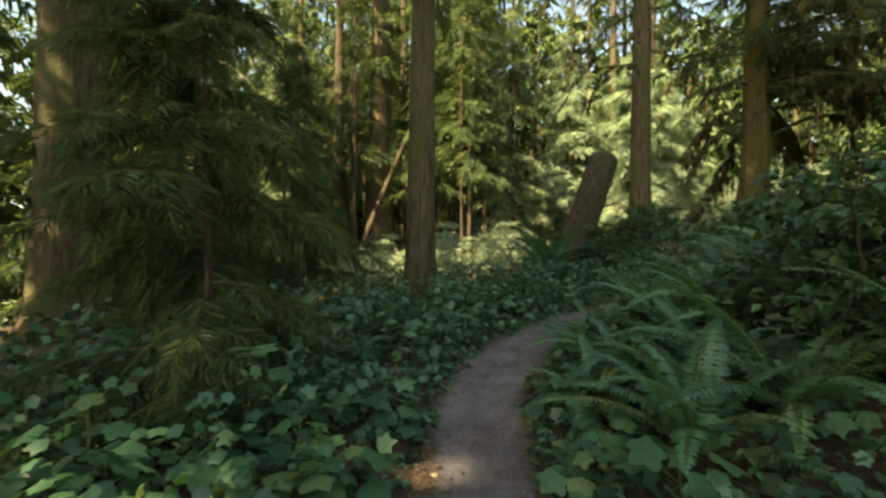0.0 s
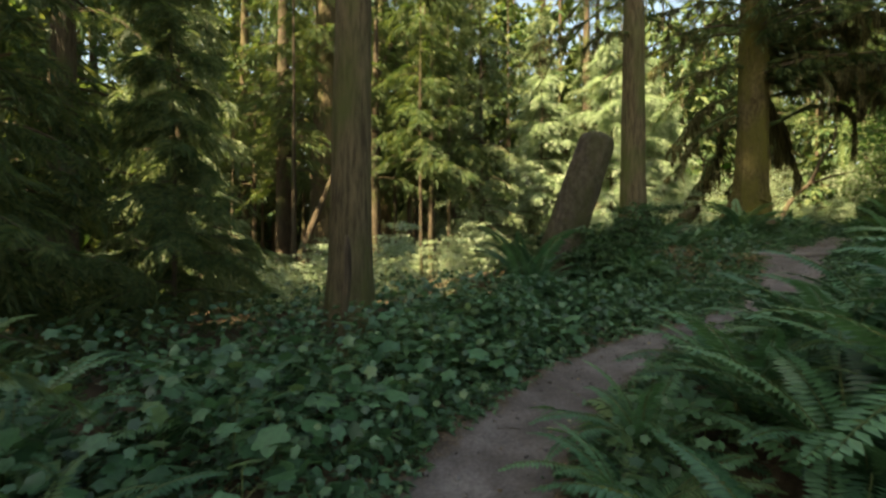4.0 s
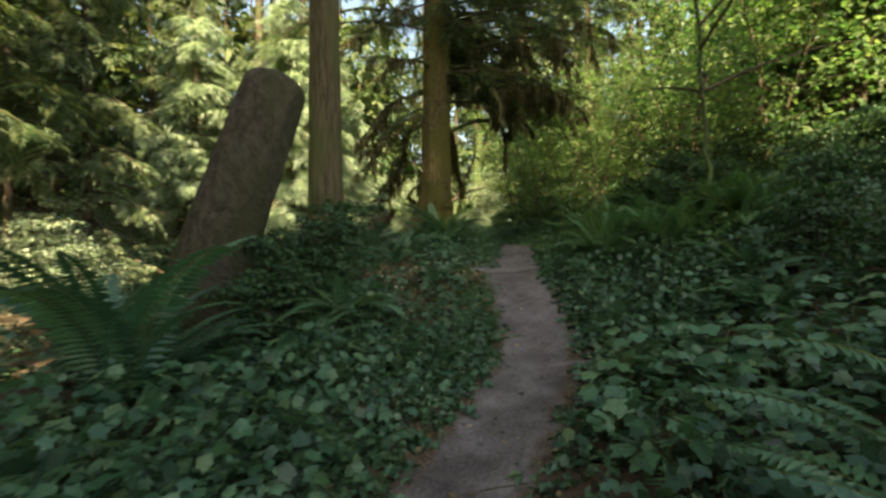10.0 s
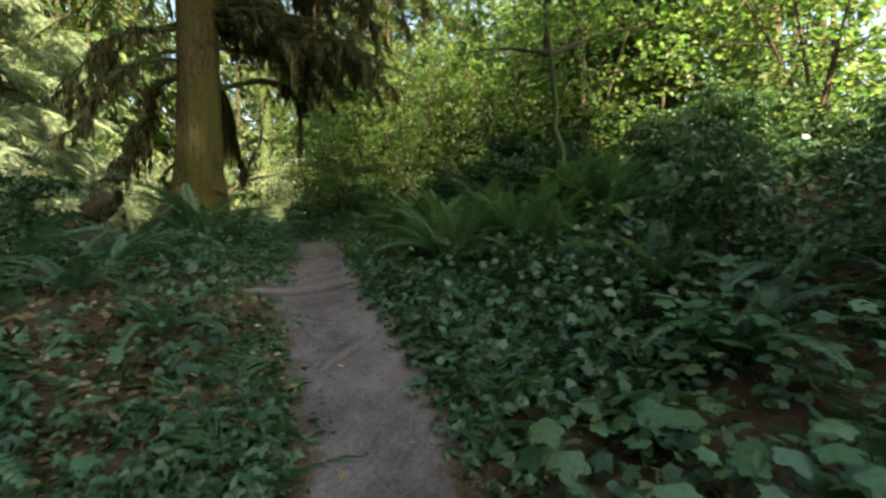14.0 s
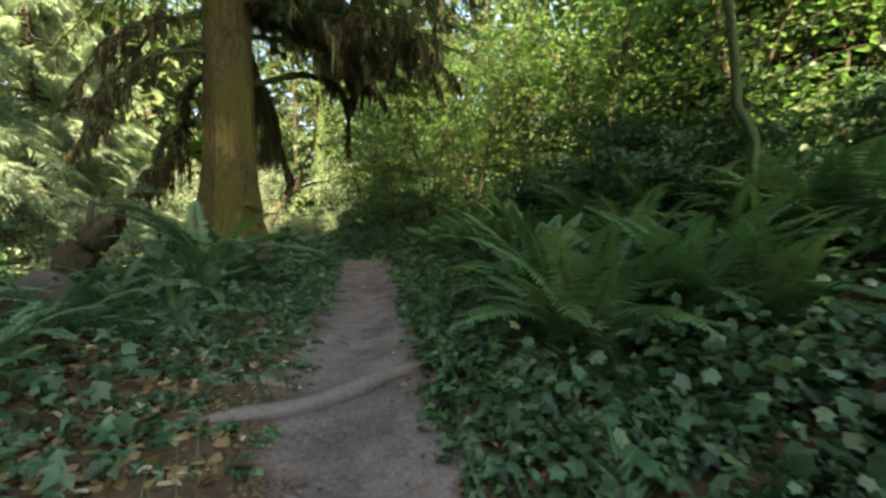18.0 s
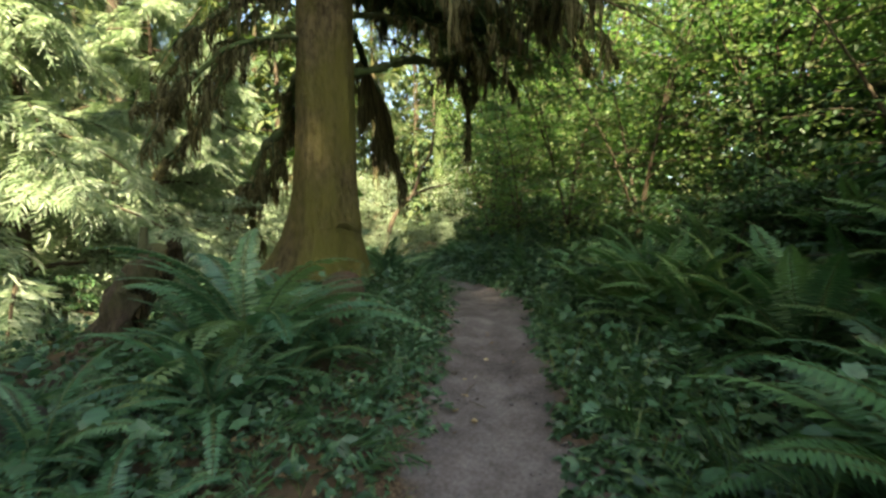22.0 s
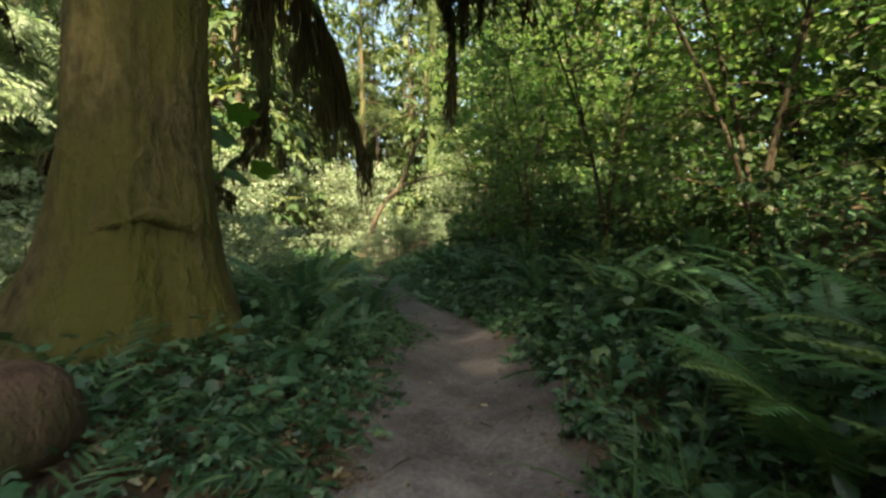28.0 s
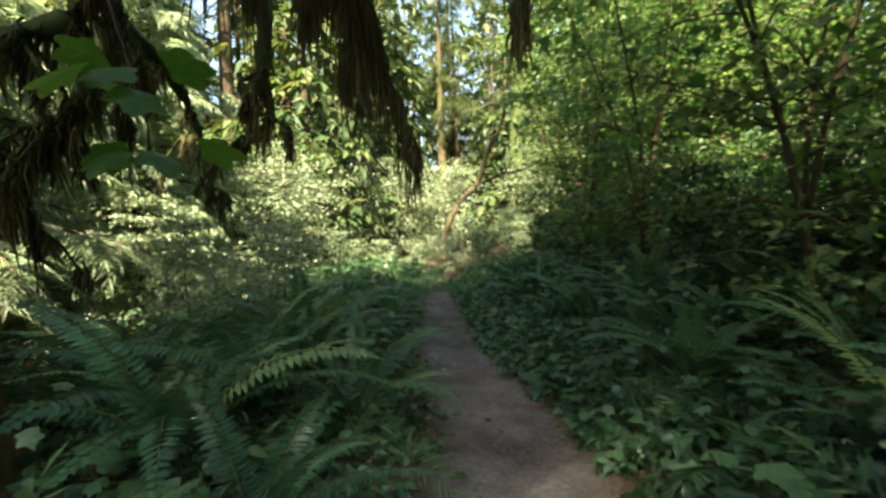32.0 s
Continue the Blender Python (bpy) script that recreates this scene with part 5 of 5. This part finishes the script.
hid = 0
for lo, hi, s0, s1, n, h0, h1, leaf, pool in ((1.3, 4.2, -2.6, -0.5, 26, 0.2, 0.45, 0.14, None), (1.6, 4.5, -3.6, -1.4, 14, 0.5, 0.9, 0.13, None), (4.0, 9.5, -2.8, -0.6, 50, 0.25, 0.55, 0.14, None), (1.5, 4.5, 0.5, 1.2, 16, 0.15, 0.4, 0.15, None),
                                              (6.0, 12.0, 0.7, 2.6, 48, 0.2, 0.5, 0.125, None), (9, 20, -2.6, -0.8, 20, 0.12, 0.3, 0.08, None), (12, 20, 0.6, 2.4, 20, 0.15, 0.3, 0.09, None), (19, 32, 0.75, 2.4, 46, 0.15, 0.4, 0.085, None),
                                              (21, 26, -2.0, -0.8, 26, 0.12, 0.3, 0.095, OVAL_ME), (10.2, 12.6, 0.75, 2.2, 18, 0.25, 0.5, 0.125, None), (5.5, 8.5, -2.8, -0.8, 24, 0.35, 0.7, 0.13, None), (26, 36, -2.2, -0.6, 26, 0.15, 0.35, 0.12, None)):
    for _ in range(n):
        x, y = along(rng.uniform(lo, hi), rng.uniform(s0, s1))
        if abs(lateral(x, y)[0][0]) > 0.5:
            hid += 1
            herb(x, y, rng.uniform(h0, h1), int(rng.integers(6, 11)), leaf * rng.uniform(0.8, 1.2), 2000 + hid, pool)

# a maple twig with large leaves hanging near the spruce
twig = new("maple_twig")
tw = smooth_line(np.array([(13.1, 19.9, 6.2), (13.25, 19.6, 5.4), (13.36, 19.2, 4.8), (13.42, 19.05, 4.5), (13.42, 19.12, 4.1)]), 0.1)
BIG_ME = mesh_of("leaf", PALM[0], PALM[1], M_BIGLEAF)
place("stem", tube_mesh("stem", tw, np.linspace(0.02, 0.006, len(tw)), M_TWIG, 5), None, twig)
for q, a, drop, roll, sc in ((0.52, 60, -0.1, 0.5, 0.38), (0.58, -120, 0.0, -0.5, 0.42), (0.62, 10, 0.1, 0.1, 0.36), (0.66, 150, -0.65, 0.0, 0.4), (0.7, 120, -0.5, 0.3, 0.42), (0.74, 170, -0.7, -0.2, 0.38), (0.92, 75, -0.3, 0.5, 0.34), (0.94, -110, -0.1, -0.5, 0.38), (0.99, 140, -0.7, 0.0, 0.34), (0.99, 190, -0.6, -0.2, 0.36)):
    p = tw[min(int(q * len(tw)), len(tw) - 1)]
    out = p + np.array([-math.sin(radians(a)), math.cos(radians(a)), 0.12]) * (0.12 + 0.35 * ((q * 37) % 1))
    place("stalk", tube_mesh("stalk", np.array([p, (p + out) / 2 + (0, 0, 0.03), out]), [0.006, 0.004, 0.003], M_STEM, 5), None, twig)
    place("leaf", BIG_ME, Matrix.Translation(out) @ Matrix.Rotation(radians(a), 4, "Z") @ Matrix.Rotation(drop, 4, "X") @ Matrix.Rotation(roll, 4, "Y") @ Matrix.Diagonal((sc, sc, sc, 1)), twig)
tagged(twig, "hanging maple twig with large flat green leaves", "twig")


# ---- low cover, grass and fallen leaves ----
def sown(n, a0, a1, s0, s1, clump=0.0):
    """n places along the trail between a0 and a1, at s0 to s1 beside it, in clumps if asked."""
    a, s = rng.uniform(a0, a1, n), rng.uniform(s0, s1, n)
    if clump:
        keep = np.sin(a * 2.1 + s * 1.3) * np.sin(s * 2.9 - a * 1.1) + rng.normal(0, 0.35, n) > clump
        a, s = a[keep], s[keep]
    j = np.searchsorted(TA, a).clip(0, len(TA) - 1)
    x, y = TL[j, 0] + tnor[j, 0] * s + rng.normal(0, 0.06, len(a)), TL[j, 1] + tnor[j, 1] * s + rng.normal(0, 0.06, len(a))
    real = lateral(x, y)[0]
    ok = np.abs(real) > np.interp(a, TA, WID) * (0.86 + 0.2 * np.sin(a * 3.7 + np.sign(real)) * np.sin(a * 1.3 + 1) + 0.14 * np.sin(a * 9.1 + 2 * np.sign(real))) + rng.normal(0, 0.06, len(a))
    return x[ok], y[ok], real[ok]


def cover(name, beds, shape, mat, label, category, tilt=(-0.2, 0.35)):
    out = []
    for n, a0, a1, s0, s1, h0, h1, sz, clump in beds:
        x, y, s = sown(n, a0, a1, s0, s1, clump)
        h = rng.uniform(h0, h1, len(x)) * (0.35 + 0.65 * step_up(np.abs(s), 0.4, 1.3))
        pos = np.stack([x, y, ground_z(x, y) + h], 1)
        out.append(frames_of(pos, rng.uniform(0, 6.283, len(x)), rng.normal(*tilt, len(x)), rng.normal(0, 0.45, len(x)), sz * rng.uniform(0.5, 1.5, len(x))))
    tagged(place(name, mesh_of(name, *spread(shape, np.vstack(out)), mat, True)), label, category, kind="stuff")


cover("ground_cover", [(15000, -1, 38, -6.0, -0.35, 0.02, 0.16, 0.085, -0.35), (17000, -1, 38, 0.35, 6.0, 0.02, 0.18, 0.085, -0.5), (9000, 12, 20, 0.4, 2.6, 0.02, 0.16, 0.075, 0), (9000, 22, 36, 0.4, 4.0, 0.03, 0.2, 0.09, -0.6), (9000, 6, 12.5, -2.6, -0.4, 0.01, 0.14, 0.06, -0.5), (6000, 16, 24, -2.6, -0.4, 0.01, 0.12, 0.05, -0.2), (3000, 12, 16, -2.6, -0.4, 0.01, 0.08, 0.055, 0.3), (4000, 0, 36, 0.36, 0.8, 0.01, 0.08, 0.055, 0), (5200, 18, 31, 0.5, 1.8, 0.02, 0.2, 0.085, -1.2), (4000, 0, 36, -0.8, -0.36, 0.01, 0.08, 0.055, 0), (9000, 4, 12.5, -3.6, -0.45, 0.02, 0.2, 0.055, -0.9), (7000, 15.5, 24, -3.4, -0.45, 0.02, 0.14, 0.05, -0.7), (5000, 12, 18, 0.5, 3.0, 0.02, 0.16, 0.05, -0.8)], TRI, M_COVER, "low ground cover of small dark green leaflets", "ground cover")
cover("low_herbs", [(11000, 1, 10, -5.5, -0.5, 0.08, 0.7, 0.085, -0.3), (13000, 4, 14, 0.55, 9, 0.10, 0.5, 0.075, -0.7), (11000, 13, 36, 0.6, 7.0, 0.12, 0.5, 0.08, -0.2), (7500, 10, 36, -6.0, -0.9, 0.08, 0.4, 0.075, -0.1), (3500, -2, 4, -5, -0.5, 0.1, 0.4, 0.10, 0.0), (2600, -2, 4, 0.5, 4, 0.1, 0.4, 0.10, 0.0), (8000, 20, 32, 1.4, 6.5, 0.06, 0.4, 0.08, -0.6), (6500, 7, 15, 1.2, 4.8, 0.05, 0.35, 0.075, -0.9), (5000, 5, 11, -2.6, -0.5, 0.05, 0.3, 0.07, -0.8)], FIVE, M_COVER, "low broad-leaved herbs crowding the trail's edge", "herbs", (-0.3, 0.5))
cover("small_ferns", [(900, 3, 13, -3.4, -0.6, 0.0, 0.12, 0.36, -0.1), (900, 5, 14, 0.7, 4.5, 0.0, 0.12, 0.38, -0.1), (1000, 14, 24, 0.7, 4.5, 0.0, 0.15, 0.4, -0.1), (600, 15.5, 24, -3.6, -0.7, 0.0, 0.1, 0.32, 0.0), (700, 23, 34, -4.0, -0.6, 0.0, 0.12, 0.36, 0.0), (500, 23, 34, 0.8, 4.0, 0.0, 0.12, 0.36, 0.1)], SPRAYS_FINE[0], M_FERNLET, "low feathery ferns and seedlings crowding the ground", "ferns", (0.55, 0.4))
cover("fallen_leaves", [(5000, 11.5, 15.8, -3.4, -0.45, 0.0, 0.03, 0.06, -0.9), (2500, 20, 23.5, -2.0, -0.4, 0.0, 0.03, 0.06, -0.9), (4200, 8.5, 17, -2.8, -0.45, 0.0, 0.02, 0.055, -0.5), (4200, 19, 26, -2.2, -0.42, 0.0, 0.02, 0.065, -0.6), (5000, -1, 36, -5, 5, 0.0, 0.02, 0.055, -0.2), (2600, -1, 31, -0.95, -0.3, 0.0, 0.015, 0.035, -0.8), (2200, -1, 31, 0.3, 0.95, 0.0, 0.015, 0.035, -0.8), (900, 0, 5, -2.5, -0.4, 0.0, 0.03, 0.06, -0.6)], STAR, M_LITTER, "dry yellow and brown fallen leaves", "leaf litter", (0.0, 0.25))

blades = []
for n, a0, a1, s0, s1, h0, h1, clump in ((3000, 14.5, 21, 0.5, 2.6, 0.2, 0.6, -0.2), (2200, 9, 20, -2.4, -0.45, 0.08, 0.3, 0.0), (1500, 20, 34, 0.45, 1.6, 0.12, 0.4, 0.0), (900, 3, 12, 0.5, 2.0, 0.15, 0.45, 0.1)):
    x, y, s = sown(n, a0, a1, s0, s1, clump)
    pos = np.stack([x, y, ground_z(x, y) - 0.01], 1)
    m = frames_of(pos, rng.uniform(0, 6.283, len(x)), rng.uniform(0.45, 1.45, len(x)), rng.normal(0, 0.35, len(x)), rng.uniform(h0, h1, len(x)))
    blades.append(m)
k5 = np.linspace(0, 1, 6)
gb = np.vstack([np.column_stack([-0.012 * (1 - k5 ** 2), k5, -0.35 * k5 ** 2.2]), np.column_stack([0.012 * (1 - k5 ** 2), k5, -0.35 * k5 ** 2.2])])
gq = np.vstack([[(i, 6 + i, 7 + i), (i, 7 + i, i + 1)] for i in range(5)])
tagged(place("grass", mesh_of("grass", *spread((gb, gq), np.vstack(blades)), M_GRASS)), "long thin green grass beside the footpath", "grass", kind="stuff")

# stray leaves, twigs and small stones on the footpath
n = 230
a, q = rng.uniform(0, 34, n), rng.normal(0, 0.26, n).clip(-0.42, 0.42)
x, y = np.interp(a, TA, TL[:, 0]) + np.interp(a, TA, tnor[:, 0]) * q, np.interp(a, TA, TL[:, 1]) + np.interp(a, TA, tnor[:, 1]) * q
pos = np.stack([x, y, ground_z(x, y) + 0.028], 1)
tagged(place("stray_leaves", mesh_of("stray_leaves", *spread(STAR, frames_of(pos, rng.uniform(0, 6.283, n), rng.normal(0, 0.2, n), rng.normal(0, 0.2, n), rng.uniform(0.02, 0.055, n))), M_LITTER)), "dry leaf scraps lying on the footpath", "leaf litter", kind="stuff")
for i in range(11):
    a, q, yaw = rng.uniform(1, 34), rng.uniform(-0.4, 0.4), rng.uniform(0, 3.14)
    x, y = along(a, q)
    ln = rng.uniform(0.05, 0.22)
    pts = np.array([(x - math.cos(yaw) * ln, y - math.sin(yaw) * ln, 0), (x, y + 0.01, 0.006), (x + math.cos(yaw) * ln, y + math.sin(yaw) * ln, 0)])
    pts[:, 2] += ground_z(pts[:, 0], pts[:, 1]) + 0.024
    tagged(place("twig", tube_mesh("twig", pts, [0.003, 0.004, 0.002], M_TWIG, 5)), "small dry twig on the footpath", "twig", "twigs on the footpath")
for i in range(20):
    x, y = along(rng.uniform(0.5, 31), rng.uniform(-0.45, 0.45))
    r = rng.uniform(0.012, 0.035)
    bm = bmesh.new()
    bmesh.ops.create_icosphere(bm, subdivisions=2, radius=r)
    for v in bm.verts:
        v.co = v.co * (1 + 0.3 * noise.noise(v.co * 40 + Vector((i, 0, 0))))
        v.co.z *= 0.6
    me = bpy.data.meshes.new("pebble")
    bm.to_mesh(me)
    bm.free()
    me.materials.append(M_ROCK)
    tagged(place("pebble", me, pose(x, y, gz(x, y) + 0.022)), "small grey stone bedded in the footpath", "stone", "stones on the footpath")

crumb = bmesh.new()
bmesh.ops.create_icosphere(crumb, subdivisions=1, radius=1)
cv = np.array([v.co for v in crumb.verts]) * np.array([1.0, 0.8, 0.55])
cf = np.array([[v.index for v in f.verts] for f in crumb.faces])
crumb.free()
cv *= 1 + 0.25 * np.sin(cv[:, :1] * 7 + cv[:, 1:2] * 5 + cv[:, 2:] * 9)
n = 2600
a, q = rng.uniform(-1, 34, n), rng.uniform(-1.05, 1.05, n)
q = np.sign(q) * np.abs(q) ** 0.6 * np.interp(a, TA, WID)
x, y = np.interp(a, TA, TL[:, 0]) + np.interp(a, TA, tnor[:, 0]) * q, np.interp(a, TA, TL[:, 1]) + np.interp(a, TA, tnor[:, 1]) * q
pos = np.stack([x, y, ground_z(x, y) + 0.02], 1)
tagged(place("earth_crumbs", mesh_of("earth_crumbs", *spread((cv, cf), frames_of(pos, rng.uniform(0, 6.283, n), rng.normal(0, 0.3, n), rng.normal(0, 0.3, n), 0.004 + 0.02 * rng.uniform(0, 1, n) ** 3)), M_CRUMB, True)), "crumbs of dry earth on the footpath", "soil", kind="stuff")
